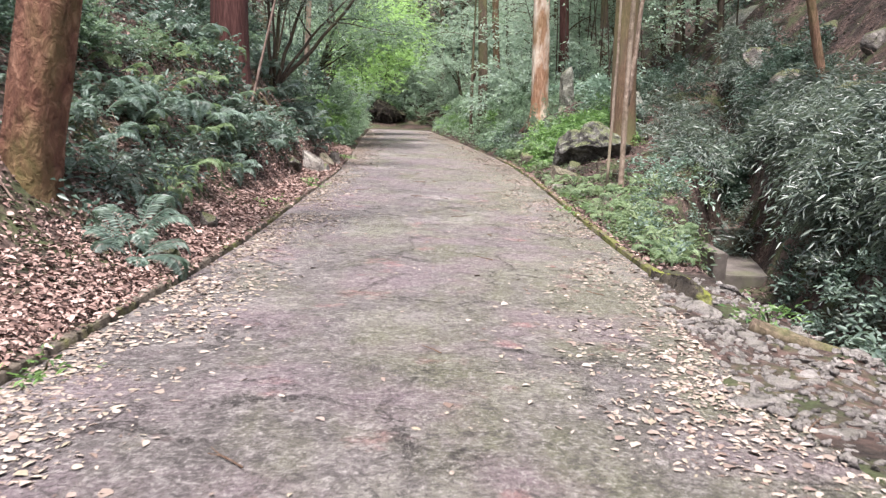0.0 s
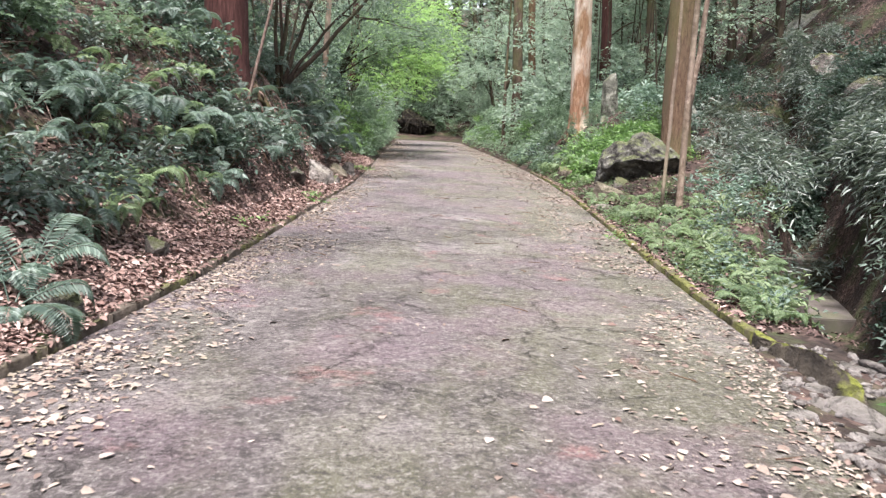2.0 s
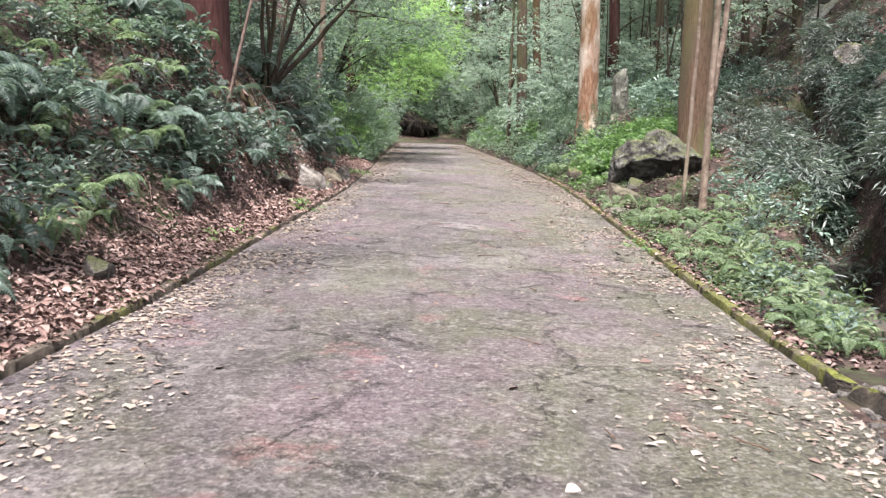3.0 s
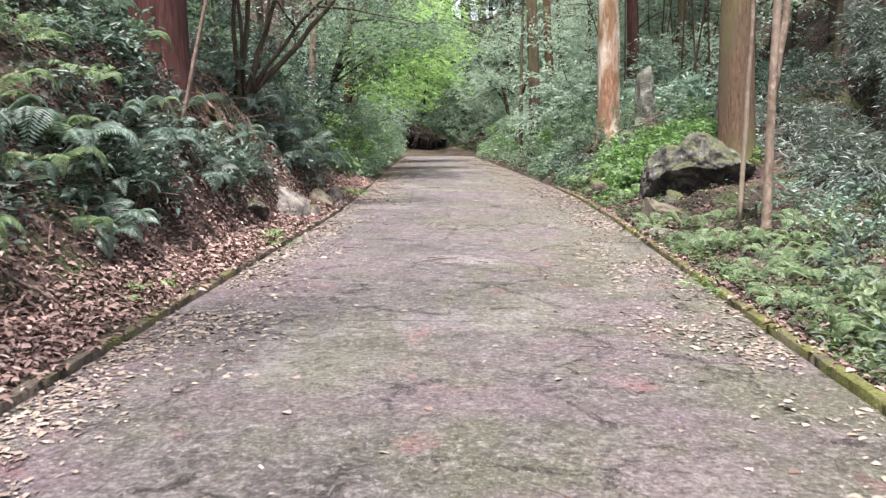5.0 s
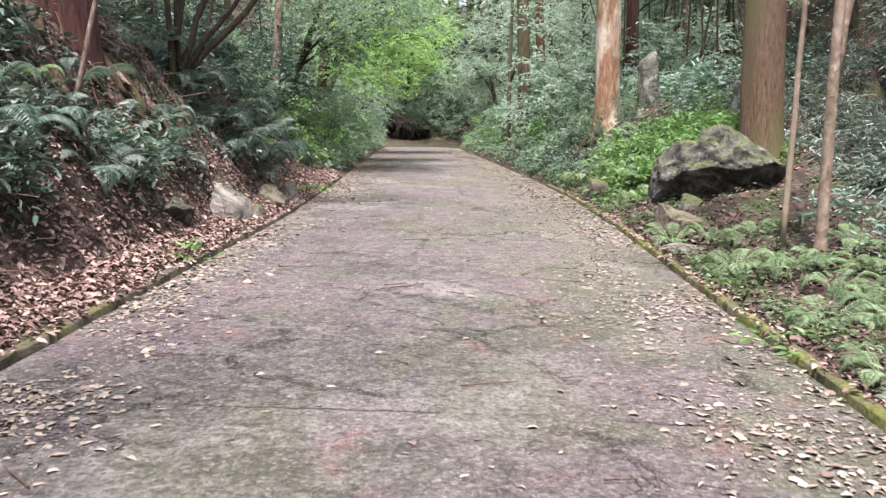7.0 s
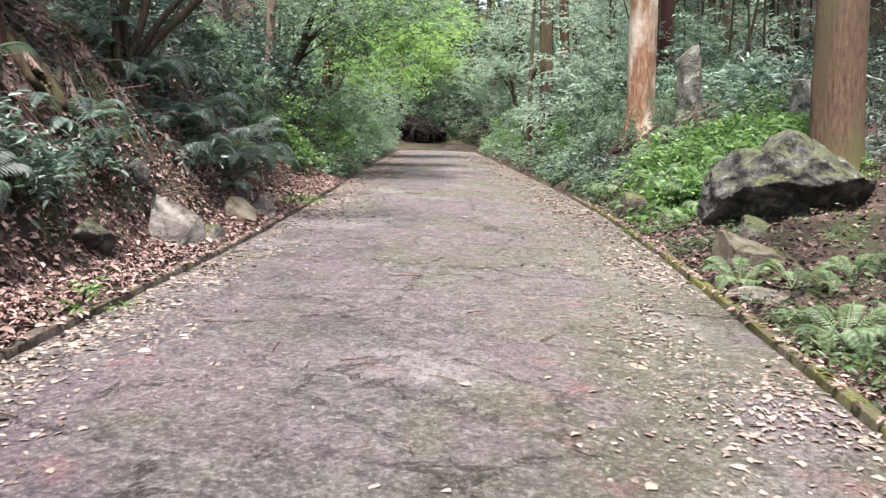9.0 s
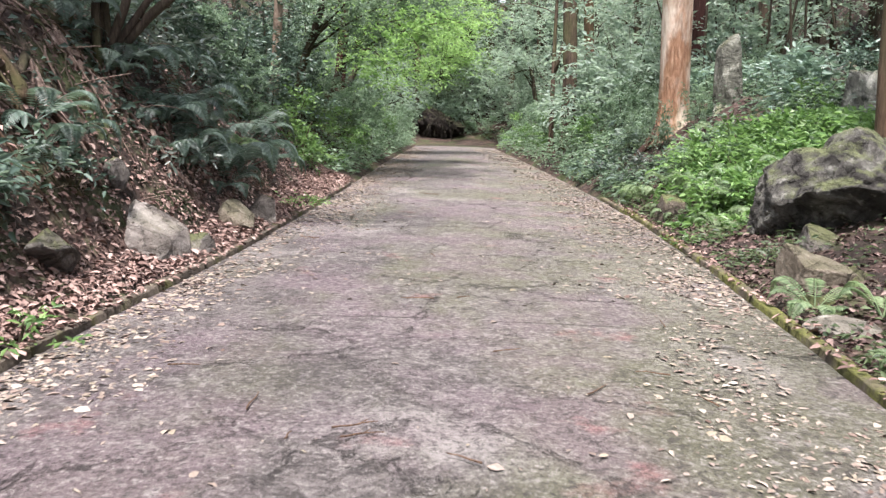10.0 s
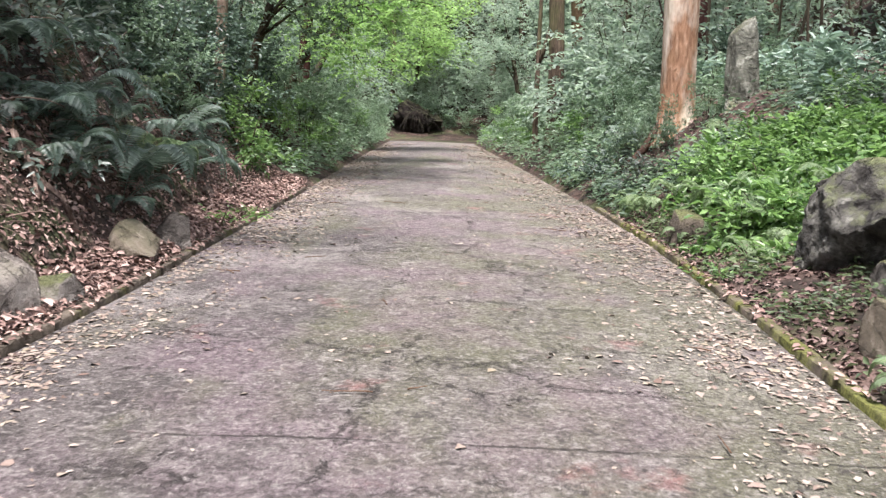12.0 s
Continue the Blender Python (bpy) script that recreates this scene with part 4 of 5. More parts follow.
scatter(under, strip_spots(rs, 13, 15, 19.8, 1.0, 1.7, -1) + strip_spots(rs, 26, 9.5, 20, 1.2, 3.8, -1) + strip_spots(rs, 26, 19.5, 25, 0.9, 3.2, -1) + strip_spots(rs, 22, 25, 30, 1.6, 3.4, -1) + [(rs.uniform(5.8, 9), rs.uniform(21.5, 31)) for _ in range(18)] + strip_spots(rs, 14, 28, 36, 0.4, 2.5, 1) + [(float(interp(q, [0, 10, 18], [5.4, 5.9, 7.5])) + rs.uniform(-0.45, 0.5), q) for q in rs.uniform(6, 17, 46)], rs, 0.6, 1.3)
lip_plants = [shrub("low ferny plant on the lip of the ditch", 145 + i, 0.30, 0.26, (LEAF_STRIP, LEAF_FERN)[i], 0.085, 0.034, 30, 6, "plants on the ditch lip", stems=1, name="lip_plant", tilt=0.6) for i in range(2)]
scatter(lip_plants, [(float(interp(q, [10, 12, 14, 16.5, 18, 22], [3.05, 3.35, 3.85, 4.7, 5.2, 6.8])) + rs.uniform(-0.5, 0.35), q) for q in np.linspace(10.4, 21.5, 26)], rs, 0.6, 1.2)
herb = [shrub("clump of fresh green herbs on the bank", 135 + i, 0.36, 0.5, LEAF_MOUND, 0.12, 0.05, 46, 6, "herb clumps", stems=2, name="herb_clump", tilt=0.6) for i in range(2)]
scatter(herb, [(3.3 + rs.uniform(0, 2.3), rs.uniform(24.0, 28.6)) for _ in range(36)], rs, 0.6, 1.1)
tall_dark = [shrub("tall dark evergreen shrub on the upper bank", 128, 1.25, 2.3, LEAF_DARK, 0.115, 0.046, 300, 8, "tall evergreen shrubs")]
scatter(tall_dark, [(-6.0, 28.4), (-5.5, 32.2), (-5.2, 34.6), (-6.6, 30.4)], rs, 0.7, 1.0)
screen = [shrub("tall leafy thicket closing the far bend", 121 + i, 1.5, 2.6, LEAF_HAZED, 0.16, 0.065, 270, 8, "thickets") for i in range(2)]
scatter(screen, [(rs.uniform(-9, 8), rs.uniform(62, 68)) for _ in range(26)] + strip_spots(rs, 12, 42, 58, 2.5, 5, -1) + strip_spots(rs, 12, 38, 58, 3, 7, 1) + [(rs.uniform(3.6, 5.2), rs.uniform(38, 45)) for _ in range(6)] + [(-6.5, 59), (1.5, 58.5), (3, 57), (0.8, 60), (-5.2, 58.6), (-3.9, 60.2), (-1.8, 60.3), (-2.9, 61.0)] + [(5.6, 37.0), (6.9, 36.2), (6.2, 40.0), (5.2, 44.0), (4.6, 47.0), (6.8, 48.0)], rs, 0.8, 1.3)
pale = [shrub("shrub with large pale glossy leaves", 81 + i, 0.7, 1.1, LEAF_PALE, 0.24, 0.085, 34, 7, "pale glossy shrubs", full=True) for i in range(2)]
scatter(pale, [(5.2, 31.1), (5.4, 29.9), (4.9, 33.4), (5.75, 29.0), (5.1, 30.2), (5.9, 30.3), (6.3, 29.4), (5.5, 31.9)], rs, 0.65, 1.0)
low_pale = [shrub("low plant with broad bluish pale leaves by the ditch", 85, 0.4, 0.35, LEAF_PALE, 0.2, 0.07, 16, 6, "broad-leaved plants", full=True, stems=2)]
scatter(low_pale, [(4.75, 17.3), (4.6, 18.2), (4.95, 18.8), (5.3, 19.3), (5.2, 17.6), (4.7, 19.6), (5.1, 20.6)], rs, 0.45, 0.7)
bamboo = [shrub("drooping clump of dwarf bamboo on the slope", 91 + i, 0.8, 0.8, LEAF_BAMBOO, 0.22, 0.038, 165, 8, "dwarf bamboo", droop=0.8, name="dwarf_bamboo", tilt=0.6) for i in range(3)]
bs = []
for q in range(112):
    y = rs.uniform(8, 31) if q < 70 else rs.uniform(8, 20)
    f = float(interp(y, [0, 10, 18, 26, 34], [5.4, 5.9, 7.5, 9.2, 10.2]))
    bs.append((f + 0.4 * float(y < 12.5) + (rs.uniform(0.7 if y < 22 else -0.3, 1.5) if q < 70 else rs.uniform(0.2, 0.7) if y < 16 else rs.uniform(0.5, 0.95)), y))
bs += [(6.6, 21.5), (7.0, 23.0), (6.4, 24.8), (7.4, 25.6), (7.2, 20.6), (7.7, 22.0), (8.1, 24.0), (6.9, 26.8), (7.9, 27.6)]
scatter(bamboo, bs, rs, 0.6, 1.05)

ferns = [fern("green fern with arching fronds on the bank", 101 + i, LEAF_FERN, 8, 0.72, "ferns") for i in range(4)]
scatter(ferns, [(-2.95, 8.6), (-3.15, 9.2), (-3.3, 9.9), (-3.5, 10.6), (-3.6, 11.2)] + strip_spots(rs, 18, 15, 19.8, 1.0, 1.8, -1) + strip_spots(rs, 22, 9.5, 19.5, 1.25, 3.2, -1) + strip_spots(rs, 24, 19.5, 25, 0.95, 2.4, -1)
        + [(-3.55, 23.8), (-3.4, 23.3), (-3.7, 24.3), (-3.3, 24.2), (-3.6, 24.8)] + strip_spots(rs, 14, 28.5, 38, 0.5, 2.0, 1), rs, 0.5, 1.05, 0.0, 10)
long_ferns = [fern("dark blue-green fern with long drooping fronds", 161 + i, LEAF_FERN, 9, 0.95, "long ferns") for i in range(2)]
scatter(long_ferns, [(-3.5, 23.2), (-3.75, 24.0), (-3.45, 24.7), (-3.9, 25.4), (-3.6, 26.3), (-4.2, 23.4), (-4.3, 24.8), (-3.9, 27.2), (-4.1, 22.4), (-3.75, 16.6), (-4.1, 15.6), (-4.4, 13.8), (-4.6, 12.2), (-4.9, 17.8)], rs, 0.75, 1.2, 0.0, 9)
pale_ferns = [fern("pale green fern with long arching fronds", 165 + i, LEAF_FERN_LIGHT, 8, 0.8, "pale ferns") for i in range(2)]
scatter(pale_ferns, [(-3.6, 11.9), (-3.7, 12.7), (-4.3, 13.0), (-4.0, 14.9), (-4.6, 15.2), (-4.3, 16.8), (-5.0, 14.0), (-4.9, 16.3), (-4.6, 18.3), (-4.0, 17.7), (-3.75, 25.9), (-4.4, 27.6), (3.6, 24.7), (4.3, 25.2), (4.9, 25.9), (3.7, 26.3), (4.5, 26.9), (5.3, 26.6), (3.3, 25.6), (5.4, 25.4), (4.0, 27.8)], rs, 0.6, 1.05, 0.0, 9)
fresh = [shrub("fresh yellow-green shrub on the verge", 171 + i, 0.6, 0.9, LEAF_MOUND, 0.10, 0.045, 110, 8, "fresh green shrubs") for i in range(2)]
scatter(fresh, [(-3.9, 30.6), (-4.3, 31.8), (-3.9, 33.2), (-4.6, 35.0), (-4.2, 37.5), (2.6, 36.5), (2.2, 38.5), (1.9, 43.0), (1.2, 46.0), (-4.6, 42.0), (-4.5, 47.0), (0.9, 50.0)], rs, 0.7, 1.2)
light = [fern("light green fern in the herb layer", 111 + i, LEAF_FERN_LIGHT, 7, 0.5, "light ferns") for i in range(3)]
scatter(light, [(2.95, 10.4), (3.1, 11.0)] + strip_spots(rs, 34, 10.5, 20.5, 0.35, 1.9, 1) + strip_spots(rs, 14, 24, 33, 0.3, 2.6, 1) + strip_spots(rs, 14, 24.4, 30, 0.3, 1.2, 1) + strip_spots(rs, 6, 10, 16, 0.9, 2.2, -1), rs, 0.6, 1.1, 0.0, 8)
tuft = [shrub("small green weed growing at the kerb", 131, 0.13, 0.14, LEAF_MOUND, 0.07, 0.022, 9, 5, "weeds at the kerb", stems=1, name="weed")]
scatter(tuft, [(-2.36, 4.9), (-2.35, 5.1), (-2.52, 18.1), (-2.54, 18.3), (-2.7, 26.3), (-2.75, 26.7), (-2.72, 27.0), (2.62, 15.2), (2.64, 17.0), (2.6, 23.6), (2.6, 12.6), (-2.6, 14.3), (-2.75, 25.6), (3.12, 7.6), (3.2, 7.75), (3.15, 7.9), (-2.45, 4.6), (-2.5, 4.8)], rs, 0.8, 1.5)


# ---- many-stemmed dark tree arching over the road, dead branch, roots ----
def stems_tree():
    rng = np.random.default_rng(141)
    x, y = -4.2, 22.8
    z = on_ground(x, y, 0.1)
    th = thing("arching_tree", pose(x, y, z), "dark many-stemmed tree arching from the bank over the road", "tree")
    ends = [(2.9, 0.9, 3.9), (0.5, 0.4, 3.6), (1.3, 0.6, 3.8), (-0.3, 0.2, 3.8), (1.7, 1.3, 2.6), (0.1, -0.5, 3.5)]
    tips = []
    for k, e in enumerate(ends):
        pts = bend((rng.normal(0, 0.1), rng.normal(0, 0.1), 0), e, -0.25 if k == 0 else 0.1, 0.035, 12, rng)
        part("stem", tube(Geo(), pts, np.linspace(0.07 - 0.005 * k, 0.018, 12), 9, 0.08, k), MAT_BARK_DARK, th)
        tips += [pts[8], pts[10], pts[11]]
        for q in range(2):
            b = bend(pts[6 + 2 * q], pts[6 + 2 * q] + rng.normal(0, 0.6, 3) + [0.3, 0.2, 0.6], 0.05, 0.03, 7, rng)
            part("branch", tube(Geo(), b, np.linspace(0.022, 0.006, 7), 6), MAT_BARK_DARK, th)
            tips += [b[4], b[6]]
    part("crown", crown_geo(rng, tips, 0.085, 0.036, 20, 0.42), LEAF_DARK, th)


stems_tree()
dead = tagged(part("dead_branch", tube(Geo(), bend((-3.9, 18.65, 1.1), (-3.2, 18.9, 4.3), 0.02, 0.008, 12, np.random.default_rng(9)), np.linspace(0.034, 0.018, 12), 9, 0.08, 3), MAT_ROOT), "pale bare dead branch leaning on the bank", "branch")
rr = np.random.default_rng(151)


def crooked(p0, p1, thick, seed, kink=0.12, lift=0.0):
    """A crooked piece of wood that follows the bank, with knots and a broken end."""
    rng = np.random.default_rng(seed)
    tt = np.linspace(0, 1, 16)
    off = np.cumsum(rng.normal(0, 1, (16, 2)), axis=0)
    off -= off[0] + (off[-1] - off[0]) * tt[:, None]
    qx = p0[0] + (p1[0] - p0[0]) * tt + off[:, 0] * kink * 0.25
    qy = p0[1] + (p1[1] - p0[1]) * tt + off[:, 1] * kink * 0.25
    qz = height(qx, qy) + thick * 0.1 + lift * np.sin(tt * math.pi) + rng.normal(0, thick * 0.25, 16)
    rad = thick * np.linspace(1.0, 0.5, 16) * (1 + 0.3 * vnoise(tt * 9, tt * 0, seed))
    return tube(Geo(), np.stack([qx, qy, qz], -1), rad, 10, 0.16, seed)


# mossy root mound of the old red-barked tree, with its root arms
mound = thing("root_mound", pose(0, 0, 0), "mossy mound of old roots on the earth bank", "roots")
for k, (p0, p1, th_) in enumerate([((-4.35, 20.2), (-3.35, 20.5), 0.07), ((-4.6, 19.4), (-3.7, 18.4), 0.09), ((-4.2, 20.3), (-3.6, 21.2), 0.07)]):
    part("root", crooked(p0, p1, th_, 300 + k, 0.22, 0.02), MAT_BARK_MOSSY, mound)
for k in range(26):
    ax, ay = -4.2 + rr.normal(0, 0.35), 21.6 + rr.uniform(-1.2, 1.5)
    a, ln = rr.choice([-1.0, 1.0]) * rr.uniform(0.7, 2.2), rr.uniform(0.25, 0.6)
    bx = min(ax + math.cos(a) * ln, -3.4)
    tagged(part("root", crooked((ax, ay), (bx, ay + math.sin(a) * ln), rr.choice([0.012, 0.018, 0.03, 0.045]), 320 + k, 0.34, rr.uniform(0, 0.08)), MAT_ROOT if k % 3 else MAT_BARK_DARK), "bare crooked root on the earth bank", "root", "exposed roots")

# ---- concrete steps in the ditch, log, stone bank ----
def box_geo(x0, x1, y0, y1, z0, z1, bevel=0.02, seed=0):
    bm = bmesh.new()
    bmesh.ops.create_cube(bm, size=1.0)
    for v in bm.verts:
        v.co = Vector(((x0 + x1) / 2 + v.co.x * (x1 - x0), (y0 + y1) / 2 + v.co.y * (y1 - y0), (z0 + z1) / 2 + v.co.z * (z1 - z0)))
    bmesh.ops.bevel(bm, geom=bm.edges[:], offset=bevel, segments=2, affect="EDGES")
    bmesh.ops.subdivide_edges(bm, edges=bm.edges[:], cuts=2, use_grid_fill=True)
    for v in bm.verts:
        v.co += Vector(noise.noise_vector(v.co * 3.0 + Vector((seed, 0, 0)))) * 0.012
    me = bpy.data.meshes.new("block")
    bm.to_mesh(me)
    bm.free()
    me.materials.append(MAT_CONCRETE)
    return me


weir = thing("ditch_weir", pose(0, 0, 0), "stepped weathered concrete weir in the bed of the ditch", "weir")
part("slab", box_geo(6.0, 7.9, 17.6, 20.6, -2.3, -1.88), None, weir)
part("step_wall", box_geo(6.2, 8.4, 20.55, 20.95, -2.3, -1.32, seed=4), None, weir)
part("side_wall", box_geo(5.75, 6.02, 17.2, 21.0, -2.3, -1.35, seed=7), None, weir)
log = tagged(part("log", tube(Geo(), bend((2.78, 7.22, -0.33), (3.42, 6.78, -0.44), 0.0, 0.01, 9, np.random.default_rng(3)), np.linspace(0.085, 0.06, 9), 14, 0.08, 2), MAT_BARK_GREY), "short weathered log lying on the stones", "log")
bank = thing("stone_bank", pose(0, 0, 0), "loose grey river stones along the road edge", "stones", kind="structure")
rp = np.random.default_rng(161)
stone_meshes = [rock_geo(170 + i, (1, 1, 0.6), 8, 2, 0.05).mesh("stone", MAT_PEBBLE) for i in range(7)]
for k in range(298):
    y = rp.uniform(3.6, 9.3)
    x = float(edge_right(y)) - 0.06 + 1.7 * rp.uniform(0, 1) ** 1.2 + 0.1 * math.sin(y * 2.3)
    r = min(0.12, 0.026 + rp.exponential(0.02))
    ob = part("stone", stone_meshes[k % 7], None, bank)
    ob.matrix_basis = pose(x, y, max(on_ground(x, y), float(grade(y)) if x < edge_right(y) else -9) - r * 0.1, rp.normal(0, 10), rp.normal(0, 10), rp.uniform(0, 360)) @ Matrix.Diagonal((r * rp.uniform(0.8, 1.4), r, r * rp.uniform(0.5, 0.9), 1))

gravel = Geo()
lump = rock_geo(178, (1, 1, 0.6), 8, 1, 0.05)
lump_v, lump_f = np.concatenate(lump.v), lump.f[0]
for k in range(1500):
    y = rp.uniform(2.6, 9.5)
    x = float(edge_right(y)) - 0.15 + 2.0 * rp.uniform(0, 1) + 0.1 * math.sin(y * 2.3)
    turn = np.array(Euler((rp.normal(0, 0.3), rp.normal(0, 0.3), rp.uniform(0, 6.3))).to_matrix())
    gravel.add(lump_v * rp.uniform(0.6, 1.4, 3) * rp.uniform(0.012, 0.035) @ turn.T + [x, y, max(on_ground(x, y), float(grade(y)) + 0.003 if x < edge_right(y) else -9)], lump_f)
tagged(part("gravel", gravel, MAT_PEBBLE), "small grey gravel between the river stones", "gravel", kind="stuff")

# uprooted stump at the bend, its near-black colour painting the hollow's shade
stump = thing("uprooted_stump", pose(-3.1, 57.6, on_ground(-3.1, 57.6, 0.35)), "uprooted tree stump with hanging roots, coloured near-black as the hollow's shade", "stump")
part("root_plate", rock_geo(181, (0.8, 0.5, 0.78), 6, 5, 0.28), MAT_HOLLOW_SHADE, stump).matrix_basis = pose(0, 0.5, 0.85)
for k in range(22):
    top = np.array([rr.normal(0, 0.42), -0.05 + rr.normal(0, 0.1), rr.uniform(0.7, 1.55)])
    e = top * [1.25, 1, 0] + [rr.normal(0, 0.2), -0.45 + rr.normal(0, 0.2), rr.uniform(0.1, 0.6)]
    part("root", tube(Geo(), bend(top, e, 0.12, 0.05, 8, rr), np.linspace(rr.choice([0.014, 0.022, 0.04]), 0.006, 8), 6), MAT_HOLLOW_SHADE, stump)

post = tagged(part("stump", tube(Geo(), np.array([(4.22, 19.85, -0.45), (4.22, 19.85, -0.1), (4.23, 19.84, 0.06)]), np.array([0.13, 0.11, 0.1]), 14, 0.08, 3), MAT_BARK_DARK), "small dark tree stump among the herbs", "stump")
# dead sticks on both slopes
rd = np.random.default_rng(201)
sticks = [(-3.4 - 1.6 * q, yy) for q, yy in zip(rd.uniform(0, 1, 26), rd.uniform(8, 27, 26))] + [(8.6 + 2.4 * q, yy) for q, yy in zip(rd.uniform(0, 1, 14), rd.uniform(12, 30, 14))]
for k, (x, y) in enumerate(sticks):
    ln = rd.uniform(0.35, 1.1)
    a = rd.uniform(0, 2 * math.pi)
    tt = np.linspace(-0.5, 0.5, 10)
    qx, qy = x + np.cos(a) * ln * tt + 0.05 * np.sin(tt * 6 + k), y + np.sin(a) * ln * tt
    qz = height(qx, qy) + 0.03 + 0.06 * np.cos(tt * math.pi) * rd.uniform(0, 1.5)
    tagged(part("stick", tube(Geo(), np.stack([qx, qy, qz], -1), np.linspace(rd.uniform(0.008, 0.022), 0.005, 10), 6, 0.08, k), MAT_ROOT if k % 2 else MAT_TWIG), "dead stick lying on the leafy slope", "stick", "dead sticks")
for k, (p0, p1) in enumerate([((9.9, 20.6), (9.1, 19.2)), ((10.3, 22.6), (9.4, 21.9)), ((10.9, 18.4), (10.0, 17.6))]):
    tt = np.linspace(0, 1, 12)
    qx, qy = p0[0] + (p1[0] - p0[0]) * tt, p0[1] + (p1[1] - p0[1]) * tt + 0.08 * np.sin(tt * 5)
    qz = height(qx, qy) + 0.12 + 0.2 * np.sin(tt * math.pi) - 0.1 * (tt > 0.95)
    qz[0] -= 0.15
    tagged(part("fallen_branch", tube(Geo(), np.stack([qx, qy, qz], -1), np.linspace(0.07, 0.035, 12), 10, 0.1, k), MAT_ROOT), "thick bare fallen branch on the slope", "branch", "fallen branches")

# tangled brushwood that nobody could count, on both banks
rb = np.random.default_rng(211)
brush = Geo()
for k in range(1500):
    y = rb.uniform(8.5, 31)
    x = float(edge_left(y)) - rb.uniform(0.8, 4.2) if k % 3 else float(interp(y, [0, 10, 18, 26, 34], [5.4, 5.9, 7.5, 9.2, 10.2])) + rb.uniform(0.8, 4.5)
    ln, a = rb.uniform(0.12, 0.6), rb.uniform(0, 2 * math.pi)
    z = on_ground(x, y)
    e = np.array([x + math.cos(a) * ln, y + math.sin(a) * ln, 0.0])
    e[2] = max(on_ground(e[0], e[1]) + 0.01, z + rb.uniform(-0.3, 0.35) * ln)
    r = rb.choice([0.003, 0.005, 0.008])
    tube(brush, bend((x, y, z + 0.005), e, rb.uniform(0, 0.12) * ln, 0.03 * ln, 5, rb), np.linspace(r, r * 0.5, 5), 4, cap=False)
tagged(part("brushwood", brush, MAT_ROOT), "tangle of thin dry sticks on the banks", "brushwood", kind="stuff")

# twigs fallen on the road
rt = np.random.default_rng(191)
for k in range(48):
    y = rt.uniform(2.5, 30)
    x = rt.uniform(-2.1, 2.2)
    ln = rt.uniform(0.1, 0.34)
    a = rt.uniform(0, math.pi)
    zt = float(grade(y)) + 0.03 * math.sin((x + 2.4) / 4.9 * math.pi) + 0.016
    g = tube(Geo(), bend((-ln / 2, 0, 0), (ln / 2, 0, 0.004), 0.004, 0.007, 7, rt) * [1, 1, 0.3], np.linspace(0.0055, 0.0025, 7), 5)
    if k % 3 == 0:
        tube(g, bend((0, 0, 0), (ln * 0.3, ln * 0.2, 0.004), 0.002, 0.004, 4, rt) * [1, 1, 0.3], np.linspace(0.003, 0.002, 4), 5)
    tw = tagged(part("twig", g, MAT_TWIG), "thin dry twig lying on the road", "twig", "fallen twigs")
    tw.matrix_basis = pose(x, y, zt, 0, 0, math.degrees(a))


# ---- leaf layers that nobody could count ----
def carpet(name, label, category, material, x, y, rng, length, ratio, lift, tilt, full=False, curl=0.15, stand=0.0):
    z = height(x, y)
    n = len(x)
    a = rng.uniform(0, 2 * math.pi, n)
    d = np.stack([np.cos(a), np.sin(a), rng.normal(0, tilt * 0.5, n) + stand], -1)
    # the slope's normal
    e = 0.08
    sl = np.stack([-(height(x + e, y) - height(x - e, y)) / (2 * e), -(height(x, y + e) - height(x, y - e)) / (2 * e), np.ones(n)], -1)
    nrm = unit(sl) + rng.normal(0, tilt, (n, 3))
    d = d - unit(sl) * np.sum(d * unit(sl), -1, keepdims=True) * (1 - min(1.0, tilt + stand))
    ln = length * rng.uniform(0.6, 1.3, n)
    g = leaf_cards(Geo(), np.stack([x, y, z + lift(n)], -1), d, nrm, ln, ln * ratio * rng.uniform(0.7, 1.3, n), full, curl, 0.22, rng if full else None)
    return tagged(part(name, g, material), label, category, kind="stuff")


rl = np.random.default_rng(77)
n = 34000
y = rl.uniform(-1, 32, n)
d = np.abs(rl.normal(0, 0.75, n)) + 0.06
carpet("leaf_litter", "brown dead leaves lying thick along the bank foot", "leaf litter", LITTER_BROWN, edge_left(y) - 0.1 - d, y, rl, 0.068, 0.5, lambda k: rl.uniform(0.0, 0.05, k), 0.45, True, 0.3)
n = 26000
y = rl.uniform(-1, 40, n)
d = rl.uniform(1.2, 6.5, n)
carpet("leaf_litter", "scattered dead leaves on the wooded slope", "leaf litter", LITTER_DARK, edge_left(y) - d, y, rl, 0.07, 0.5, lambda k: rl.uniform(0.0, 0.05, k), 0.45, False, 0.3)
n = 22000
y = rl.uniform(0, 40, n)
carpet("leaf_litter", "dead leaves on the dark slope and ditch bed", "leaf litter", LITTER_DARK, 3.0 + 12 * rl.uniform(0, 1, n) ** 0.8, y, rl, 0.09, 0.5, lambda k: rl.uniform(0.0, 0.04, k), 0.4, False, 0.3)

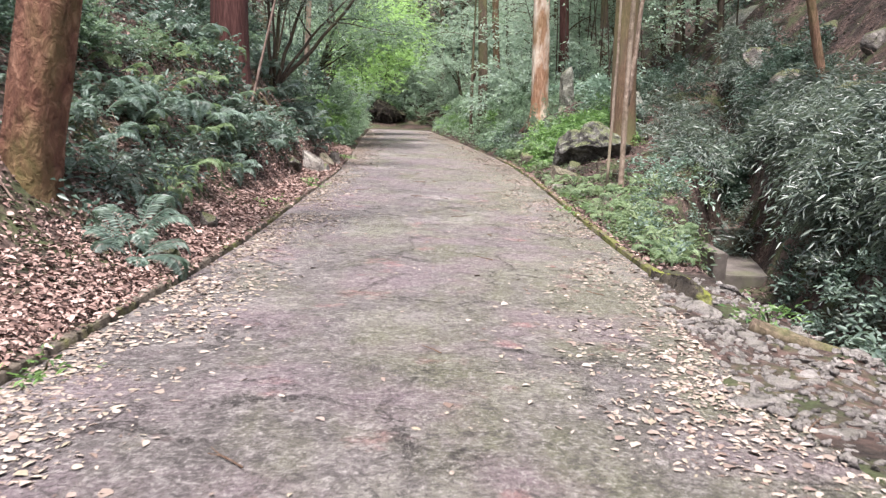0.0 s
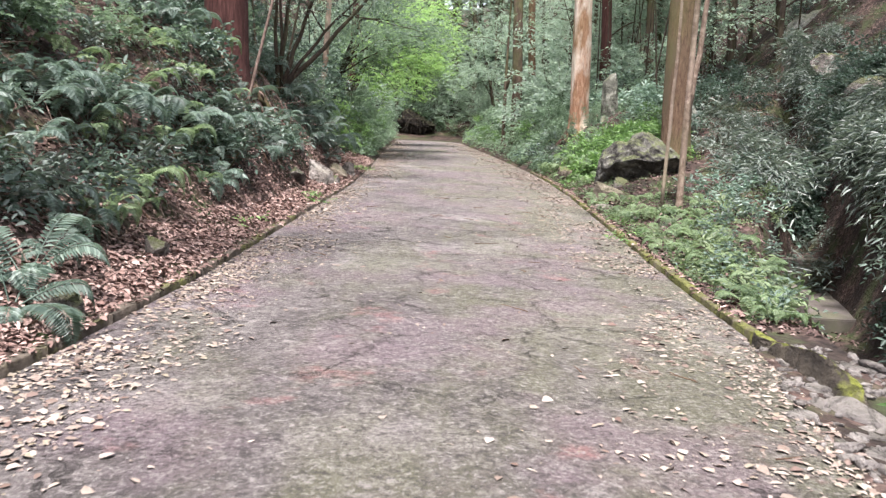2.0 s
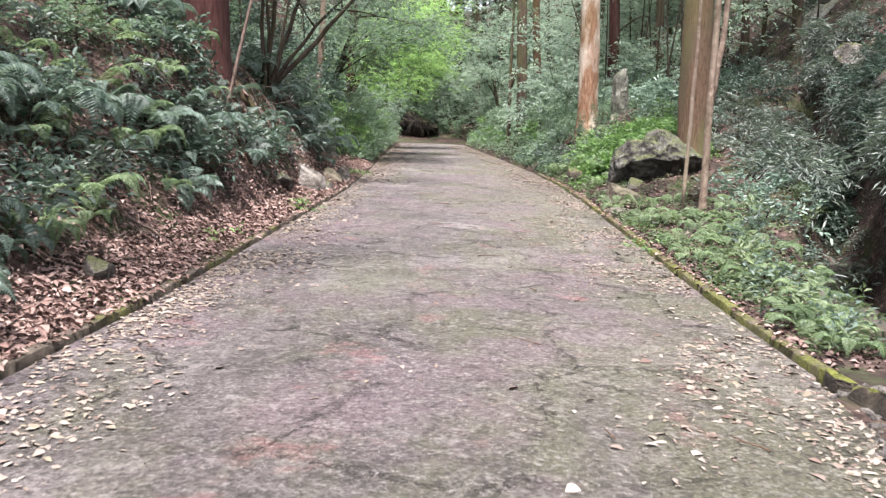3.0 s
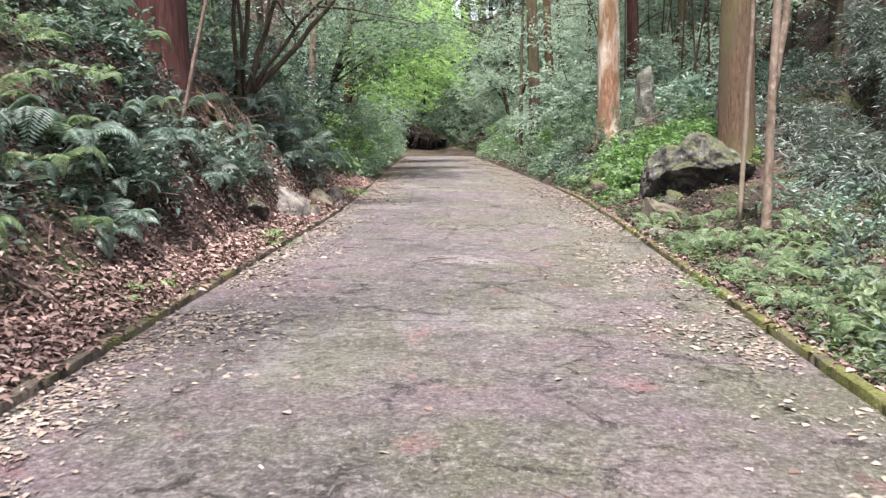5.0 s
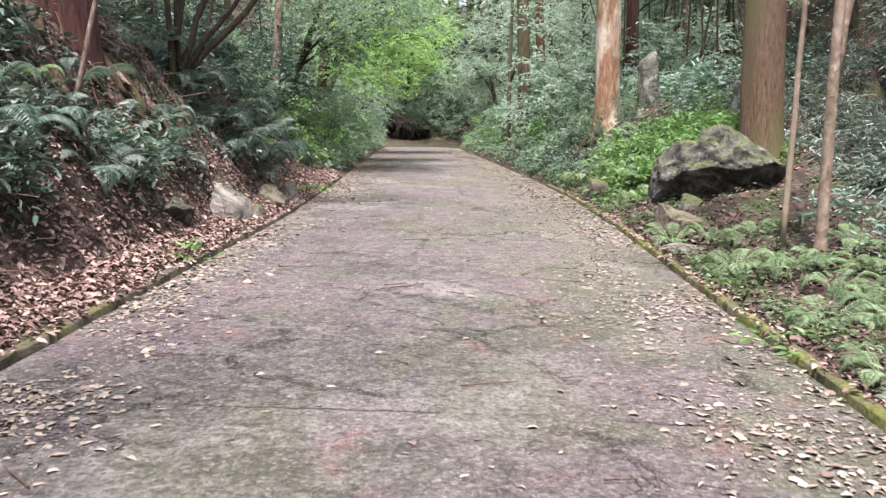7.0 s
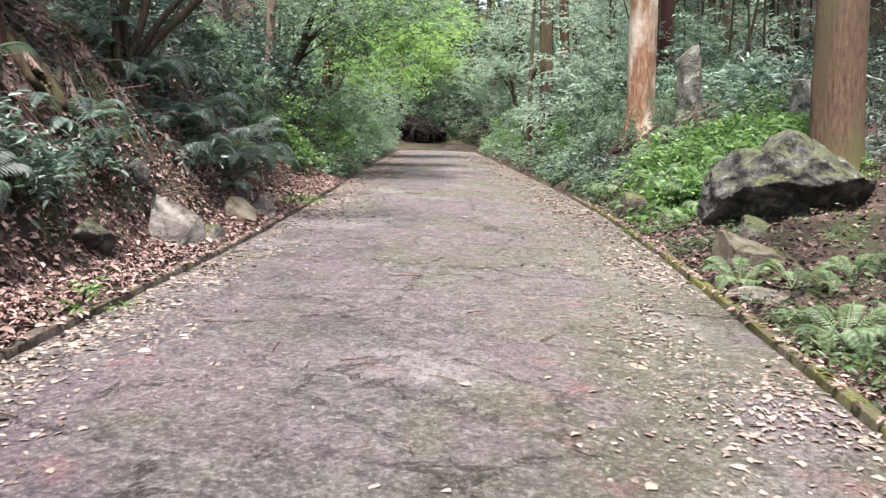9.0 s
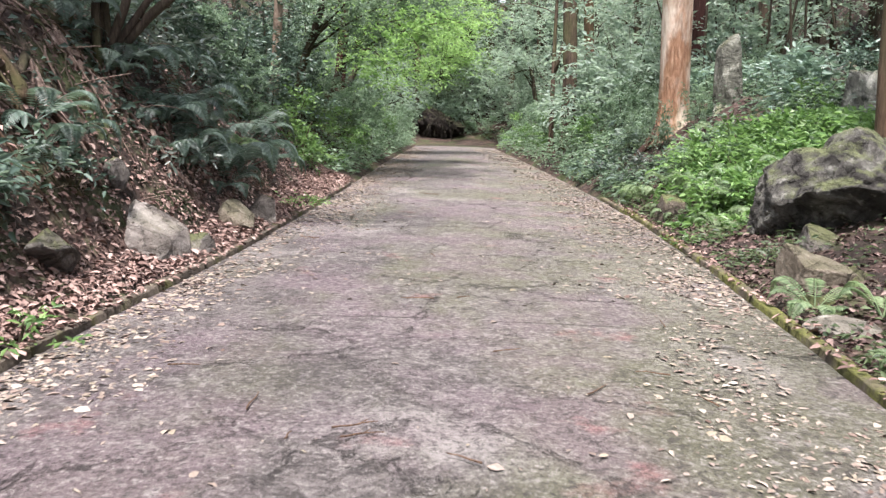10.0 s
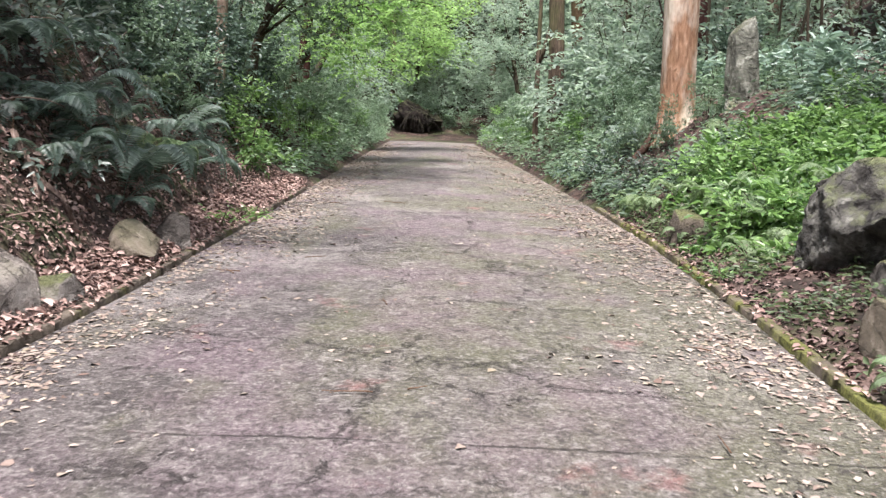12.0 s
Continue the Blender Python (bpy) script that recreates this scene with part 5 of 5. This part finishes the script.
# leaves caught on the kerb
n = 2000
y = rl.uniform(1, 31, n)
y[1500:] = rl.uniform(9.8, 28.8, 500)
x = np.where(np.arange(n) < 1500, edge_left(y) - rl.uniform(0.0, 0.13, n), edge_right(y) + rl.uniform(0.0, 0.14, n))
a = rl.uniform(0, 2 * math.pi, n)
ln = rl.uniform(0.03, 0.085, n)
caught = leaf_cards(Geo(), np.stack([x, y, grade(y) + 0.072 + rl.uniform(0, 0.012, n)], -1), np.stack([np.cos(a), np.sin(a), rl.normal(0, 0.15, n)], -1), np.array([0, 0, 1.0]) + rl.normal(0, 0.3, (n, 3)), ln, ln * 0.5, True, 0.2, 0.2, rl)
tagged(part("kerb_litter", caught, LITTER_BROWN), "dead leaves caught on top of the kerb", "leaf litter", kind="stuff")

# fallen leaves on the road: thick along both edges, few in the middle
n = 80000
y = 1.5 + 50 * rl.uniform(0, 1, n) ** 1.1
kind = rl.uniform(0, 1, n)
off = np.abs(rl.normal(0, 0.36, n)) + 0.02
wid = edge_right(y) - edge_left(y)
x = np.where(kind < 0.46, edge_left(y) + off * 1.25, np.where(kind < 0.88, edge_right(y) - off * 1.45, edge_left(y) + rl.uniform(0, 1, n) * wid))
clump = vnoise(x * 1.8, y * 0.9, 33) > rl.uniform(-0.35, 0.5, n) - 0.012 * np.clip(y - 12, 0, 20)
clump &= (kind < 0.88) | (rl.uniform(0, 1, n) < 0.3)
x, y = x[clump], y[clump]
n = len(x)
a = rl.uniform(0, 2 * math.pi, n)
ln = 0.018 + 0.06 * rl.uniform(0, 1, n) ** 1.8
fallen = leaf_cards(Geo(), np.stack([x, y, grade(y) + 0.03 * np.sin((x - edge_left(y)) / (edge_right(y) - edge_left(y)) * math.pi) + 0.005], -1),
                    np.stack([np.cos(a), np.sin(a), np.abs(rl.normal(0, 0.04, n))], -1), np.array([0, 0, 1.0]) + rl.normal(0, 0.2, (n, 3)), ln, ln * rl.uniform(0.3, 0.8, n), True, 0.06, 0.14, rl)
tagged(part("fallen_leaves", fallen, LITTER_PALE), "pale dry leaves scattered over the road", "fallen leaves", kind="stuff")

# herbs: bright mound behind the right kerb, low plants on the strip, cover on the steep left face
n = 17000
y = rl.uniform(23.7, 30, n)
d = rl.uniform(0.1, 3.4, n)
x = edge_right(y) + d
dense = 1 - np.hypot((x - 4.5) / 1.7, (y - 26.2) / 2.7)
keep = (np.hypot(x - 4.1, y - 23.0) > 1.15) & (dense + 0.5 * vnoise(x * 1.2, y * 1.2, 46) > rl.uniform(-0.1, 0.35, n))
x, y, dense = x[keep], y[keep], dense[keep]
hump = np.clip(dense, 0.05, 0.7) * 0.85 * np.clip(vnoise(x * 1.6, y * 1.6, 44) + 0.9, 0.3, 1.5)
carpet("herb_bed", "bed of fresh green herbs on the bank", "herbs", LEAF_MOUND, x, y, rl, 0.115, 0.48, lambda k: hump * rl.uniform(0.25, 1.0, k), 0.8, True, 0.25, 0.2)
n = 17500
y = rl.uniform(10.2, 29, n)
d = np.abs(rl.normal(0, 1.0, n)) + 0.14
x = edge_right(y) + d
keep = vnoise(x * 1.3, y * 1.3, 57) > rl.uniform(-0.25, 0.45, n)
x, y = x[keep], y[keep]
carpet("ground_herbs", "low green plants on the mossy strip", "herbs", LEAF_STRIP, x, y, rl, 0.075, 0.36, lambda k: np.abs(rl.normal(0, 0.06, k)), 0.5, False, 0.2, 0.3)
n = 8000
y = rl.uniform(9.8, 29, n)
carpet("strip_litter", "dead leaves scattered on the mossy strip", "leaf litter", LITTER_DARK, edge_right(y) + np.abs(rl.normal(0, 1.0, n)) + 0.12, y, rl, 0.07, 0.5, lambda k: rl.uniform(0.0, 0.03, k), 0.4, False, 0.3)
n = 20000
y = rl.uniform(28, 36, n)
x = edge_right(y) + rl.uniform(0.15, 4.0, n)
keep = (vnoise(x * 1.1, y * 1.1, 58) > rl.uniform(-0.4, 0.3, n)) & (np.hypot(x - 3.4, y - 30.5) > 0.9)
x, y = x[keep], y[keep]
carpet("bank_plants", "dark and mid green plants on the bank", "undergrowth", LEAF_MID, x, y, rl, 0.11, 0.38, lambda k: np.abs(rl.normal(0, 0.2, k)), 0.5, False, 0.2, 0.2)
n = 22000
y = rl.uniform(9, 34, n)
d = rl.uniform(1.0, 4.5, n)
x = edge_left(y) - d
keep = (d > 1.2) & (vnoise(x * 0.8, y * 0.8, 55) > rl.uniform(-0.3, 0.25, n))
x, y = x[keep], y[keep]
carpet("bank_creepers", "low dark leafy plants covering the steep bank", "undergrowth", LEAF_DARK, x, y, rl, 0.11, 0.42, lambda k: np.abs(rl.normal(0, 0.14, k)), 0.5, False, 0.2, 0.2)
n = 22000
y = rl.uniform(32, 57, n)
sd = rl.uniform(0, 1, n) < 0.5
d = rl.uniform(0.15, 3.5, n)
x = np.where(sd, edge_left(y) - d, edge_right(y) + d)
carpet("verge_plants", "leafy plants crowding the far verges", "undergrowth", LEAF_MID, x, y, rl, 0.13, 0.42, lambda k: np.abs(rl.normal(0, 0.25, k)), 0.5, False, 0.2, 0.2)
n = 9000
carpet("far_undergrowth", "leafy plants on the rise behind the bend", "undergrowth", LEAF_HAZED, rl.uniform(-9, 9, n), rl.uniform(58.5, 76, n), rl, 0.22, 0.42, lambda k: np.abs(rl.normal(0, 0.5, k)), 0.5, False, 0.2, 0.2)
